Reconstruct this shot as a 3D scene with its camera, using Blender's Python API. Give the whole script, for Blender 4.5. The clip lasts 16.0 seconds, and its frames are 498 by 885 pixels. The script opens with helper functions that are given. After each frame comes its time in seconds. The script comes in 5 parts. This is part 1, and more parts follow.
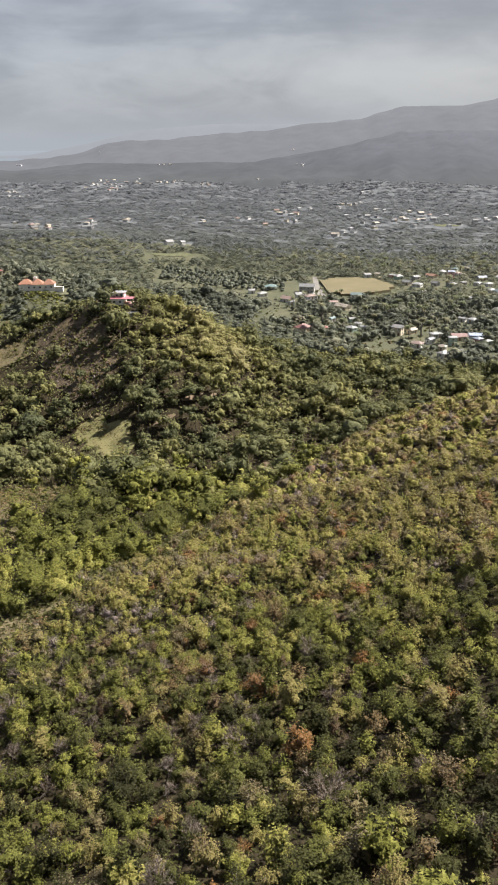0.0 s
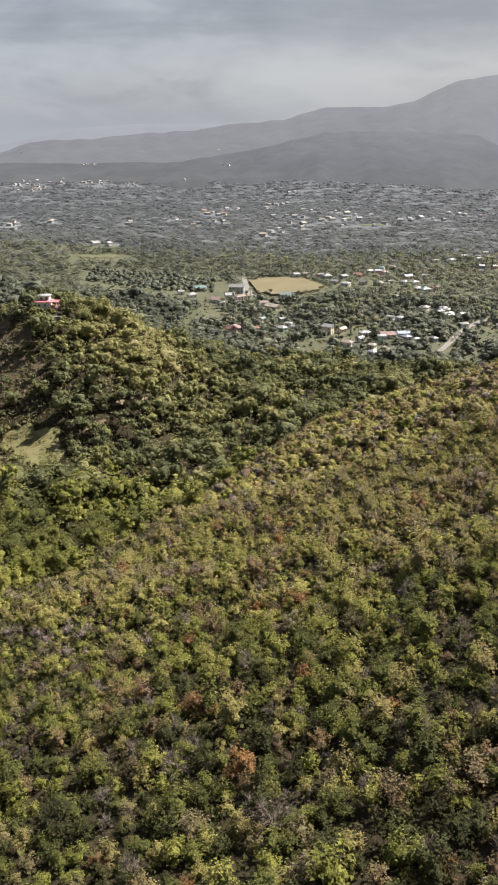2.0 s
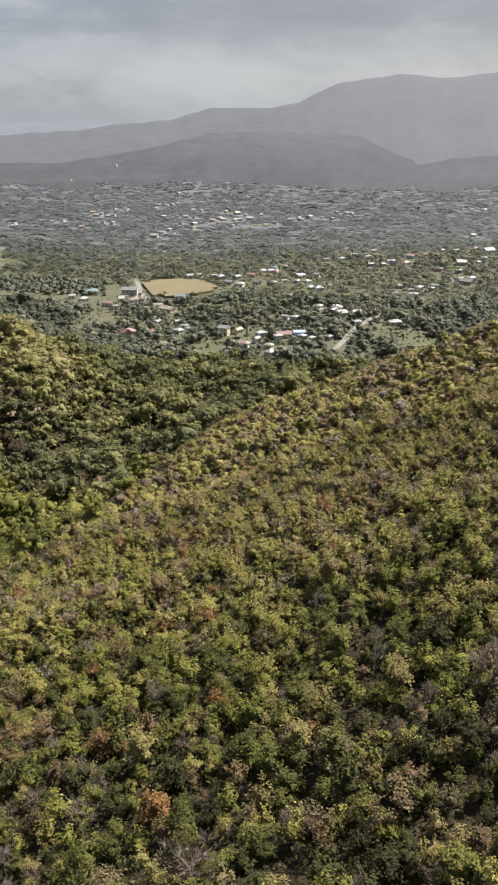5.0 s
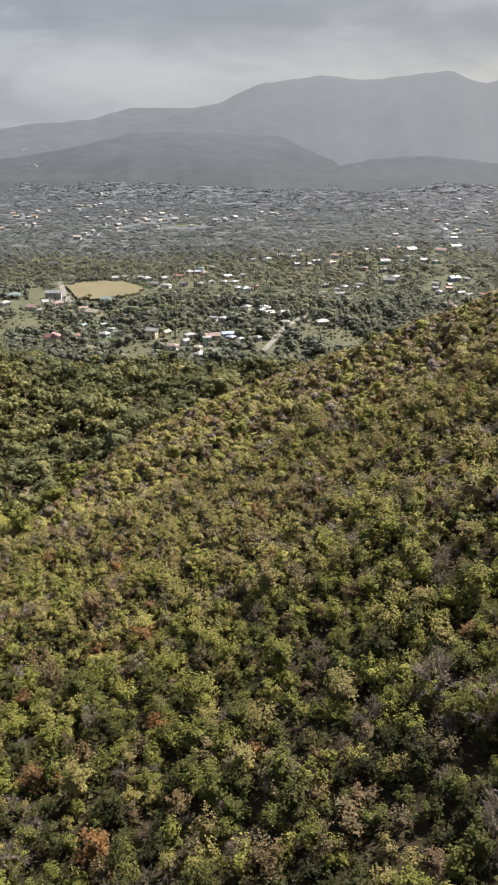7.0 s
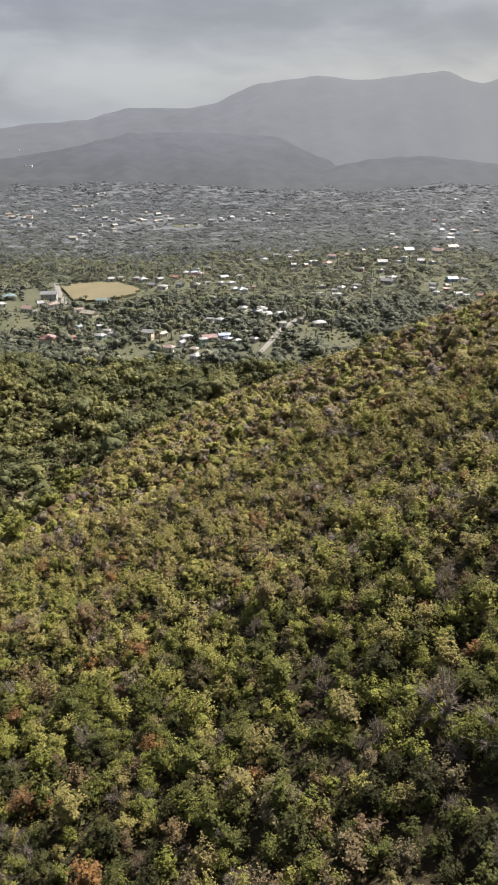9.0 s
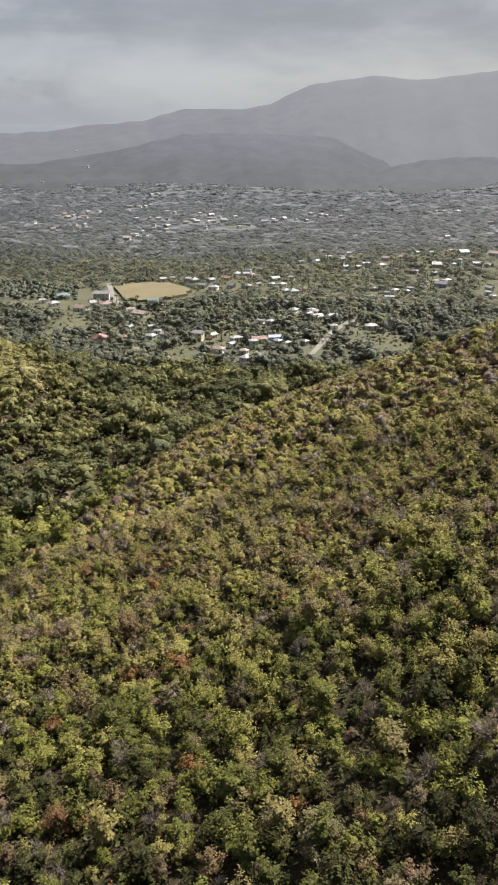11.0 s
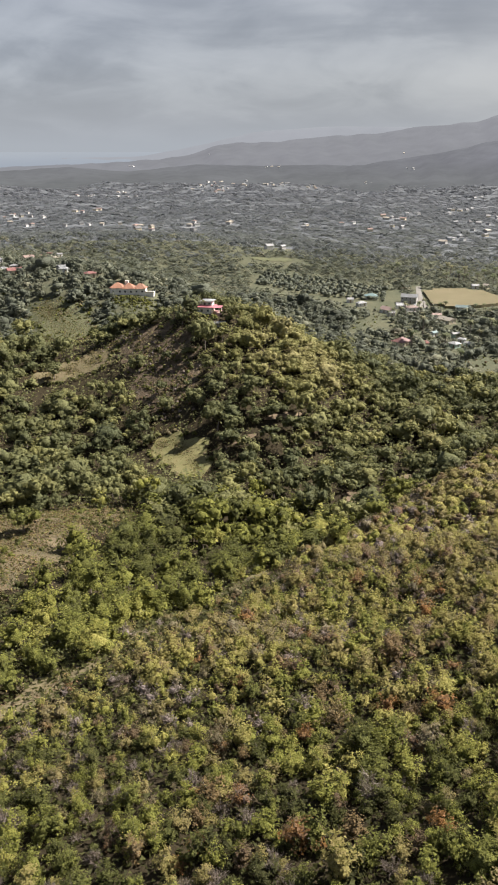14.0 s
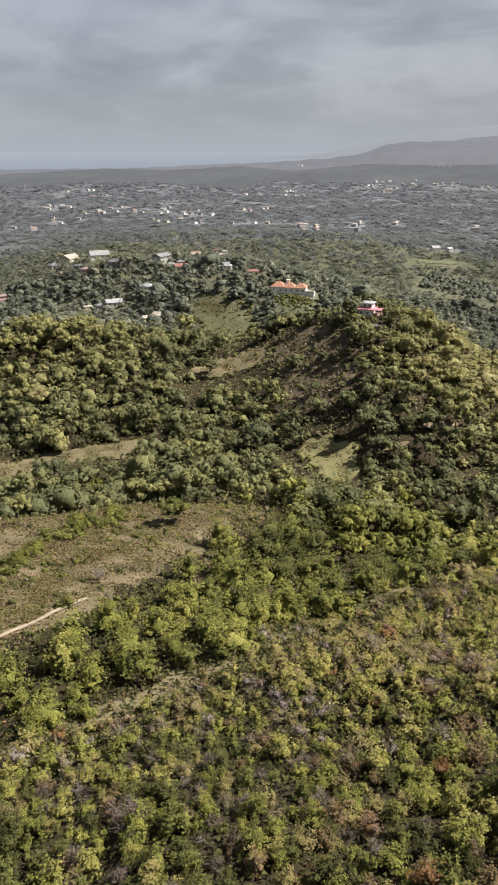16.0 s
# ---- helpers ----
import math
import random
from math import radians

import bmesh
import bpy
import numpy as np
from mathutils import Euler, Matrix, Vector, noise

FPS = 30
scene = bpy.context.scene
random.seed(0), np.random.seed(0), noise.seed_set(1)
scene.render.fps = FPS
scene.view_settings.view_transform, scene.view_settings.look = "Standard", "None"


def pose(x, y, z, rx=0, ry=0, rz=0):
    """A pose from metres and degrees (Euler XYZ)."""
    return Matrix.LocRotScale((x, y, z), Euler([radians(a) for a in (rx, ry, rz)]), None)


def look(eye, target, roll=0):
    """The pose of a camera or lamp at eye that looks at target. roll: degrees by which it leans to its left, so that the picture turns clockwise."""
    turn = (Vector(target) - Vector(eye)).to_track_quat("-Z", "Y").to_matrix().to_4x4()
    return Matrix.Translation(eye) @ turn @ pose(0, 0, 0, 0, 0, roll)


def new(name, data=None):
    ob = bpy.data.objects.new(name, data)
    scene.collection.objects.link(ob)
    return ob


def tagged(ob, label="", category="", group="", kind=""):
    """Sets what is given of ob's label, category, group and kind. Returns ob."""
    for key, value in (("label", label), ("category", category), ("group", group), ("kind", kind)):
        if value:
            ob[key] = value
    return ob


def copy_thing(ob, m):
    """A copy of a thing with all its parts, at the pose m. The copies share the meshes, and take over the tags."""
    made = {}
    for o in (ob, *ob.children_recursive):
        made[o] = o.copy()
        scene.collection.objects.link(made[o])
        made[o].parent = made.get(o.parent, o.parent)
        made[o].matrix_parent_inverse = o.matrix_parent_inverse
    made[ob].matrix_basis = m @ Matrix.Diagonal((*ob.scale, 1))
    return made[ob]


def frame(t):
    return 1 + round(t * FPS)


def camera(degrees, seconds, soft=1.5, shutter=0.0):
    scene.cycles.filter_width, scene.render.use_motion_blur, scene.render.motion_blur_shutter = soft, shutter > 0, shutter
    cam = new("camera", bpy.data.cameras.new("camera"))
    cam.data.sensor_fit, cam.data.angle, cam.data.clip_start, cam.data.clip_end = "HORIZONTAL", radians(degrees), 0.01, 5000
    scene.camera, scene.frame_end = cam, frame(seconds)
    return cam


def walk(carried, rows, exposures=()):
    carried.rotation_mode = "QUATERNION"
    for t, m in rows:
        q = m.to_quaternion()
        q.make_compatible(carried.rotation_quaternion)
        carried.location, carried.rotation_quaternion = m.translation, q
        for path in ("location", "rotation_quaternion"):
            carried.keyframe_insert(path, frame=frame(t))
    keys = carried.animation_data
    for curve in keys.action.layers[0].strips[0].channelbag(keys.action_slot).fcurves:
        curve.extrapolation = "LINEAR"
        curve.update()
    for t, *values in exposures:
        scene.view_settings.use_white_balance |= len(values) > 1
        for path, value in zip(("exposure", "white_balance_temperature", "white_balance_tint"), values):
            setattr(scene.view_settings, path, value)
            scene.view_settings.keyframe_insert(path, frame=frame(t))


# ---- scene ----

# ---- camera ----
cam = camera(35.76, 16.0, soft=1.9)
# seconds, place, heading to the right of +y, tilt upwards, lean
PATH = [
    (0.0, 1.78, -12.68, 120.38, -17.985, -21.210, -0.318),
    (0.5, 1.47, -11.79, 120.35, -16.652, -21.216, -0.232),
    (1.0, 1.25, -10.83, 120.33, -15.335, -21.231, -0.132),
    (1.5, 1.15, -9.86, 120.31, -14.047, -21.232, -0.126),
    (2.0, 1.02, -8.84, 120.12, -12.765, -21.215, -0.098),
    (2.5, 0.85, -7.87, 119.96, -11.474, -21.188, -0.071),
    (3.0, 0.68, -6.94, 119.92, -10.141, -21.185, -0.033),
    (3.5, 0.59, -6.07, 119.87, -8.796, -21.180, 0.016),
    (4.0, 0.46, -5.20, 119.85, -7.467, -21.180, 0.028),
    (6.5, 0.11, -0.85, 119.97, -0.865, -21.168, 0.170),
    (7.0, 0.00, 0.00, 120.00, 0.486, -21.153, 0.232),
    (7.5, -0.04, 0.75, 120.06, 0.875, -21.144, 0.226),
    (8.0, -0.05, 1.54, 120.14, 0.873, -21.151, 0.215),
    (10.5, -0.10, 6.21, 120.00, -1.180, -21.111, 0.146),
    (11.0, -0.19, 6.99, 120.09, -3.052, -21.107, 0.145),
    (11.5, -0.47, 7.75, 120.20, -6.436, -21.108, 0.172),
    (12.0, -0.67, 8.57, 120.24, -10.624, -21.106, 0.065),
    (12.5, -1.06, 9.35, 120.26, -14.719, -21.122, 0.058),
    (13.0, -1.35, 10.02, 120.35, -18.783, -21.091, 0.014),
    (13.5, -1.79, 10.58, 120.34, -22.149, -21.061, 0.082),
    (14.0, -2.19, 11.21, 120.32, -25.503, -21.034, 0.062),
    (14.5, -2.66, 11.69, 120.39, -28.675, -21.043, 0.063),
    (15.0, -3.13, 12.28, 120.43, -32.134, -21.073, -0.013),
    (15.5, -3.58, 12.76, 120.47, -35.263, -21.078, -0.042),
    (16.0, -4.05, 13.34, 120.43, -37.292, -21.083, -0.077),
]


def heading(x, y, z, yaw, pitch, lean):
    a, b = radians(yaw), radians(pitch)
    return look((x, y, z), (x + 100 * math.sin(a) * math.cos(b), y + 100 * math.cos(a) * math.cos(b), z + 100 * math.sin(b)), lean)


walk(cam, [(t, heading(*row)) for t, *row in PATH], [(0.0, 1.27), (7.5, 1.25), (16.0, 1.20)])

# ---- light ----
SUN_HEIGHT, SUN_HEADING = 49.0, 46.0
world = bpy.data.worlds.new("cloudy_sky")
scene.world = world
world.use_nodes = True
wn, wl = world.node_tree.nodes, world.node_tree.links
sky = wn.new("ShaderNodeTexSky")
sky.sky_type, sky.sun_disc = "NISHITA", False
sky.sun_elevation, sky.sun_rotation = radians(SUN_HEIGHT), radians(SUN_HEADING)


def wmath(kind, a, b=None):
    n = wn.new("ShaderNodeMath")
    n.operation = kind
    for slot, v in zip(n.inputs, (a, b)):
        if v is None:
            continue
        if isinstance(v, (int, float)):
            slot.default_value = v
        else:
            wl.new(v, slot)
    return n.outputs[0]


def wmix(fac, a, b):
    n = wn.new("ShaderNodeMix")
    n.data_type = "RGBA"
    for slot, v in ((n.inputs[0], fac), (n.inputs[6], a), (n.inputs[7], b)):
        if isinstance(v, (int, float)):
            slot.default_value = v
        elif isinstance(v, tuple):
            slot.default_value = (*v, 1)
        else:
            wl.new(v, slot)
    return n.outputs[2]


def wramp(value, stops):
    n = wn.new("ShaderNodeValToRGB")
    n.color_ramp.interpolation = "B_SPLINE" if len(stops) > 3 else "LINEAR"
    while len(n.color_ramp.elements) < len(stops):
        n.color_ramp.elements.new(0.5)
    for e, (p, c) in zip(n.color_ramp.elements, stops):
        e.position, e.color = p, (*c, 1)
    wl.new(value, n.inputs[0])
    return n.outputs[0]


def cloud_layer(size, seed, detail, rough_):
    """Noise on a flat cloud deck, so that clouds grow thin towards the horizon."""
    at = wn.new("ShaderNodeCombineXYZ")
    wl.new(wmath("MULTIPLY", deck_x, size), at.inputs[0])
    wl.new(wmath("MULTIPLY", deck_y, size), at.inputs[1])
    at.inputs[2].default_value = seed
    n = wn.new("ShaderNodeTexNoise")
    n.inputs["Scale"].default_value, n.inputs["Detail"].default_value, n.inputs["Roughness"].default_value = 1.0, detail, rough_
    n.inputs["Distortion"].default_value = 0.5
    wl.new(at.outputs[0], n.inputs["Vector"])
    return n.outputs["Fac"]


def cloud_streaks(across, upwards, seed):
    """Long level layers of cloud, ragged at their edges."""
    at = wn.new("ShaderNodeCombineXYZ")
    wl.new(wmath("ADD", wmath("MULTIPLY", split.outputs[0], across), seed), at.inputs[0])
    wl.new(wmath("MULTIPLY", split.outputs[1], across), at.inputs[1])
    wl.new(wmath("MULTIPLY", split.outputs[2], upwards), at.inputs[2])
    n = wn.new("ShaderNodeTexNoise")
    n.inputs["Scale"].default_value, n.inputs["Detail"].default_value, n.inputs["Roughness"].default_value = 1.3, 5.0, 0.52
    n.inputs["Distortion"].default_value = 0.9
    wl.new(at.outputs[0], n.inputs["Vector"])
    return n.outputs["Fac"]


coord = wn.new("ShaderNodeTexCoord")
split = wn.new("ShaderNodeSeparateXYZ")
wl.new(coord.outputs["Generated"], split.inputs[0])
up = wmath("MAXIMUM", split.outputs[2], 0.0)
lift = wmath("ADD", up, 0.3)
deck_x, deck_y = wmath("DIVIDE", split.outputs[0], lift), wmath("DIVIDE", split.outputs[1], lift)
bands = cloud_layer(1.25, 3.1, 3, 0.5)
streaks = cloud_streaks(1.9, 8.5, 5.2)
puffs = cloud_layer(3.2, 8.4, 5, 0.55)
cover = wmath("ADD", wmath("ADD", wmath("MULTIPLY", bands, 0.30), wmath("MULTIPLY", puffs, 0.36)), wmath("MULTIPLY", streaks, 0.34))
# a long dark layer of cloud with a brighter gap under it, towards the mountains
ragged = wmath("ADD", split.outputs[2], wmath("MULTIPLY", wmath("SUBTRACT", wmath("ADD", puffs, streaks), 1.0), 0.05))
layer = wramp(ragged, [(0.02, (0.5, 0.5, 0.5)), (0.07, (0.62, 0.62, 0.62)), (0.09, (0.58, 0.58, 0.58)), (0.115, (0.33, 0.33, 0.33)), (0.145, (0.36, 0.36, 0.36)), (0.2, (0.52, 0.52, 0.52))])
inland = wramp(wmath("ADD", split.outputs[0], 0.6), [(0.12, (0, 0, 0)), (0.45, (1, 1, 1))])
cover = wmath("ADD", cover, wmath("MULTIPLY", wmath("MULTIPLY", wmath("SUBTRACT", layer, 0.5), inland), 0.36))
clouds = wramp(cover, [(0.37, (0.266, 0.268, 0.286)), (0.45, (0.328, 0.330, 0.348)), (0.52, (0.415, 0.415, 0.427)), (0.62, (0.50, 0.497, 0.502))])
clear_sky = wn.new("ShaderNodeVectorMath")
clear_sky.operation = "SCALE"
wl.new(sky.outputs[0], clear_sky.inputs[0])
clear_sky.inputs["Scale"].default_value = 0.06
away = wramp(wmath("ADD", wmath("MULTIPLY", split.outputs[0], 0.9), 0.65), [(0.0, (0.885, 0.935, 1.03)), (0.4, (0.965, 0.985, 1.025)), (1.0, (1.04, 1.0, 0.96))])
tinted = wn.new("ShaderNodeVectorMath")
tinted.operation = "MULTIPLY"
wl.new(clouds, tinted.inputs[0])
wl.new(away, tinted.inputs[1])
clouds = tinted.outputs[0]
open_above = wramp(split.outputs[2], [(0.14, (0.78, 0.78, 0.78)), (0.45, (0.3, 0.3, 0.3))])
covered = wmix(open_above, clear_sky.outputs[0], clouds)
low = wramp(split.outputs[2], [(0.0, (1, 1, 1)), (0.02, (0.7, 0.7, 0.7)), (0.075, (0, 0, 0))])
hazy = wmix(low, covered, (0.33, 0.355, 0.39))
wn["Background"].inputs[1].default_value = 0.54
wl.new(hazy, wn["Background"].inputs[0])

sun = new("sun", bpy.data.lights.new("sun", "SUN"))
sun.data.energy, sun.data.angle, sun.data.color = 5.0, radians(0.6), (1.0, 0.935, 0.86)
sa, sb = radians(SUN_HEADING), radians(SUN_HEIGHT)
sun.matrix_world = look((600 * math.sin(sa) * math.cos(sb), 600 * math.cos(sa) * math.cos(sb), 600 * math.sin(sb)), (0, 0, 0))


# ---- materials ----
class Nodes:
    """Short writing of node materials."""

    def __init__(self, name):
        self.mat = bpy.data.materials.new(name)
        self.mat.use_nodes = True
        self.tree = self.mat.node_tree
        self.tree.nodes.clear()
        self.out = self.tree.nodes.new("ShaderNodeOutputMaterial")

    def put(self, kind, **values):
        n = self.tree.nodes.new(kind)
        for key, v in values.items():
            slot = n.inputs[int(key[1:])] if key[0] == "i" and key[1:].isdigit() else n.inputs[key.replace("_", " ")]
            if isinstance(v, bpy.types.NodeSocket):
                self.tree.links.new(v, slot)
            elif isinstance(v, tuple) and len(v) == 3 and slot.type == "RGBA":
                slot.default_value = (*v, 1)
            else:
                slot.default_value = v
        return n

    def math(self, kind, a, b=0.0):
        n = self.put("ShaderNodeMath", i0=a, i1=b)
        n.operation = kind
        return n.outputs[0]

    def mix(self, fac, a, b, blend="MIX"):
        n = self.tree.nodes.new("ShaderNodeMix")
        n.data_type, n.blend_type = "RGBA", blend
        for slot, v in ((n.inputs[0], fac), (n.inputs[6], a), (n.inputs[7], b)):
            if isinstance(v, bpy.types.NodeSocket):
                self.tree.links.new(v, slot)
            elif isinstance(v, tuple):
                slot.default_value = (*v, 1)
            else:
                slot.default_value = v
        return n.outputs[2]

    def ramp(self, value, stops):
        n = self.tree.nodes.new("ShaderNodeValToRGB")
        while len(n.color_ramp.elements) < len(stops):
            n.color_ramp.elements.new(0.5)
        for e, (p, c) in zip(n.color_ramp.elements, stops):
            e.position, e.color = p, (*c, 1)
        self.tree.links.new(value, n.inputs[0])
        return n.outputs[0]

    def noise(self, scale, detail=4.0, roughness=0.55, space="Object"):
        where = self.tree.nodes.new("ShaderNodeTexCoord").outputs["Object"] if space == "Object" else self.tree.nodes.new("ShaderNodeNewGeometry").outputs["Position"]
        return self.put("ShaderNodeTexNoise", Vector=where, Scale=scale, Detail=detail, Roughness=roughness).outputs["Fac"]

    def finish(self, shader):
        self.tree.links.new(shader, self.out.inputs[0])
        return self.mat

    def bump(self, height, strength, distance):
        return self.put("ShaderNodeBump", Height=height, Strength=strength, Distance=distance).outputs[0]


def surface(name, colour, second, roughness=0.7, scale=0.5, fine=4.0, bump=0.3, depth=0.05, metallic=0.0):
    """A plain weathered surface: two colours mixed at two scales."""
    m = Nodes(name)
    broad, grain = m.noise(scale, space="World"), m.noise(fine, 5.0, space="World")
    both = m.math("ADD", m.math("MULTIPLY", broad, 0.6), m.math("MULTIPLY", grain, 0.4))
    col = m.ramp(both, [(0.35, colour), (0.65, second)])
    b = m.put("ShaderNodeBsdfPrincipled", Base_Color=col, Roughness=roughness, Metallic=metallic, Normal=m.bump(grain, bump, depth))
    b.inputs["Specular IOR Level"].default_value = 0.1 if roughness > 0.85 else 0.4
    return m.finish(b.outputs[0])


def leaf_material(name, stops, translucent=0.35, spread=0.5, grain=5.0, depth=0.12, speckle=0.9, glow=(0.30, 0.29, 0.09)):
    """Leaves: the hue of each tree from its own tint, each leaf clump a little apart from its neighbours."""
    m = Nodes(name)
    tint = m.tree.nodes.new("ShaderNodeAttribute")
    tint.attribute_name = "tint"
    isle = m.tree.nodes.new("ShaderNodeNewGeometry").outputs["Random Per Island"]
    own = m.tree.nodes.new("ShaderNodeObjectInfo").outputs["Random"]
    hue = m.math("ADD", tint.outputs["Fac"], m.math("MULTIPLY", m.math("SUBTRACT", isle, 0.5), 0.07))
    hue = m.math("ADD", hue, m.math("MULTIPLY", m.math("SUBTRACT", own, 0.5), 0.06))
    col = m.ramp(hue, stops)
    fine = m.noise(grain, 2.5, 0.6, "World")
    bright = m.math("ADD", 1.0 - spread / 2, m.math("MULTIPLY", isle, spread))
    bright = m.math("MULTIPLY", bright, m.math("ADD", 1.0 - speckle / 2, m.math("MULTIPLY", fine, speckle)))
    grey = m.put("ShaderNodeCombineColor", i0=bright, i1=bright, i2=bright).outputs[0]
    col = m.mix(1.0, col, grey, "MULTIPLY")
    d = m.put("ShaderNodeBsdfPrincipled", Base_Color=col, Roughness=0.6, Normal=m.bump(fine, 1.0, depth))
    d.inputs["Specular IOR Level"].default_value = 0.08
    t = m.put("ShaderNodeBsdfTranslucent", Color=m.mix(0.3, col, glow))
    s = m.put("ShaderNodeMixShader", i0=translucent, i1=d.outputs[0], i2=t.outputs[0])
    return m.finish(s.outputs[0])


def warm(stops, r, g, b):
    return [(p, (c[0] * r, c[1] * g, c[2] * b)) for p, c in stops]


# first stop darkened to paint shade into gaps between trees
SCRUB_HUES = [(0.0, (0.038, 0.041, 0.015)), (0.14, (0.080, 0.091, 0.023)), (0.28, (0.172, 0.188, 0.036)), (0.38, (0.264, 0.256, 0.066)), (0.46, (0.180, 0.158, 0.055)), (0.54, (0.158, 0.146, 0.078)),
              (0.62, (0.170, 0.126, 0.048)), (0.70, (0.122, 0.096, 0.056)), (0.78, (0.200, 0.108, 0.028)), (0.86, (0.152, 0.131, 0.092)), (1.0, (0.240, 0.214, 0.162))]
VALLEY_HUES = [(0.0, (0.070, 0.079, 0.038)), (0.3, (0.130, 0.134, 0.055)), (0.55, (0.190, 0.184, 0.066)), (0.8, (0.240, 0.215, 0.096)), (1.0, (0.22, 0.19, 0.13))]
# village leaves greyed part way, as haze put into their colour
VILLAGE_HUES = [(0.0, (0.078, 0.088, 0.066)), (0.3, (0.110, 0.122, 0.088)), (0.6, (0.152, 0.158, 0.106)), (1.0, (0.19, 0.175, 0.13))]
# far leaves in grey-blue: haze put into the base colour
HAZED_HUES = [(0.0, (0.132, 0.140, 0.158)), (0.5, (0.126, 0.135, 0.144)), (1.0, (0.122, 0.132, 0.116))]
SCRUB_HUES = warm(SCRUB_HUES, 1.06, 0.985, 1.2)
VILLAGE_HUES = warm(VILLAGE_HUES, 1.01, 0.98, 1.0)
# valley leaves lightened and blued: haze put into their colour
VALLEY_HUES = warm(VALLEY_HUES, 1.1, 1.08, 1.16)
MAT_SCRUB = leaf_material("scrub_leaves", SCRUB_HUES, 0.3)
MAT_VALLEY = leaf_material("valley_leaves", VALLEY_HUES, 0.36, 0.3, 2.2, 0.2, 0.6, (0.265, 0.26, 0.10))
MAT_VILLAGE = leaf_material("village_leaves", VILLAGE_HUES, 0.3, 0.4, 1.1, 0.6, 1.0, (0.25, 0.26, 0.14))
MAT_HAZED_LEAF = leaf_material("hazed_far_leaves", HAZED_HUES, 0.45, 0.14, 0.12, 0.2, 0.5, (0.22, 0.225, 0.22))
# the thick of the crowns; dark noise specks stand in for shaded leaf gaps
MAT_SCRUB_MASS = leaf_material("scrub_leaf_mass", SCRUB_HUES, 0.12, 0.3, 4.0, 0.5, 1.9)
MAT_VALLEY_MASS = leaf_material("valley_leaf_mass", VALLEY_HUES, 0.12, 0.2, 1.8, 0.6, 0.9)
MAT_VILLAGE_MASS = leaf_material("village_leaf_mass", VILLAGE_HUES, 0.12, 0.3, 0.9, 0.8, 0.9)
MAT_HAZED_MASS = leaf_material("hazed_far_leaf_mass", HAZED_HUES, 0.1, 0.2, 0.25, 0.6, 0.6)
MAT_PALM = leaf_material("palm_fronds", [(0.0, (0.09, 0.11, 0.06)), (0.6, (0.15, 0.16, 0.09)), (1.0, (0.21, 0.19, 0.12))], 0.3)
MAT_BARK = surface("grey_bark", (0.125, 0.103, 0.09), (0.215, 0.187, 0.163), 0.9, 3.0, 18.0)
# litter colour darkened so that gaps between trees look shaded
MAT_SOIL = surface("shade_dark_litter", (0.024, 0.019, 0.011), (0.050, 0.040, 0.023), 0.95, 0.08, 1.2, 0.8, 0.4)
# floor greyed like the far leaves, to paint in the haze
MAT_HAZED_PLAIN = surface("hazed_wood_floor", (0.108, 0.115, 0.124), (0.120, 0.127, 0.133), 0.95, 0.01, 0.08, 0.2, 0.5)
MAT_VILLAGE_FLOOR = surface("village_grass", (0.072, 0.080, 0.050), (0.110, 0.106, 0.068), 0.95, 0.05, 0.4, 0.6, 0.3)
MAT_LAWN = surface("village_lawn", (0.082, 0.092, 0.050), (0.130, 0.128, 0.074), 0.9, 0.2, 1.2, 0.5, 0.1)
MAT_GRASS = surface("pasture_grass", (0.140, 0.142, 0.060), (0.215, 0.190, 0.094), 0.9, 0.16, 1.9, 0.8, 0.2)
MAT_DRY = surface("dry_grass", (0.185, 0.150, 0.092), (0.105, 0.095, 0.05), 0.95, 0.12, 0.9, 0.6, 0.2)
MAT_SCRUBLAND = surface("scrubland_floor", (0.185, 0.145, 0.092), (0.075, 0.066, 0.038), 0.95, 0.11, 1.3, 0.9, 0.3)
MAT_DIRT = surface("bare_earth", (0.185, 0.138, 0.095), (0.115, 0.088, 0.058), 0.95, 0.25, 2.0, 0.5, 0.1)
MAT_CUTOVER = surface("cut_over_slope", (0.175, 0.130, 0.090), (0.052, 0.044, 0.030), 0.95, 0.24, 1.7, 1.0, 0.5)
MAT_TRACK = surface("pale_dirt_track", (0.30, 0.255, 0.19), (0.22, 0.18, 0.13), 0.95, 0.3, 2.0, 0.4, 0.05)
MAT_ORCHARD = surface("orchard_grass", (0.09, 0.092, 0.055), (0.125, 0.118, 0.075), 0.95, 0.1, 0.8, 0.5, 0.1)
MAT_TWIG = surface("dry_pale_twigs", (0.30, 0.27, 0.235), (0.20, 0.175, 0.15), 0.9, 2.0, 9.0)
MAT_ROAD = surface("worn_concrete_road", (0.235, 0.22, 0.20), (0.17, 0.16, 0.145), 0.9, 0.2, 2.5, 0.3, 0.03)
MAT_TURF = surface("dry_turf", (0.140, 0.123, 0.072), (0.168, 0.143, 0.088), 0.95, 0.06, 0.8, 0.3, 0.05)


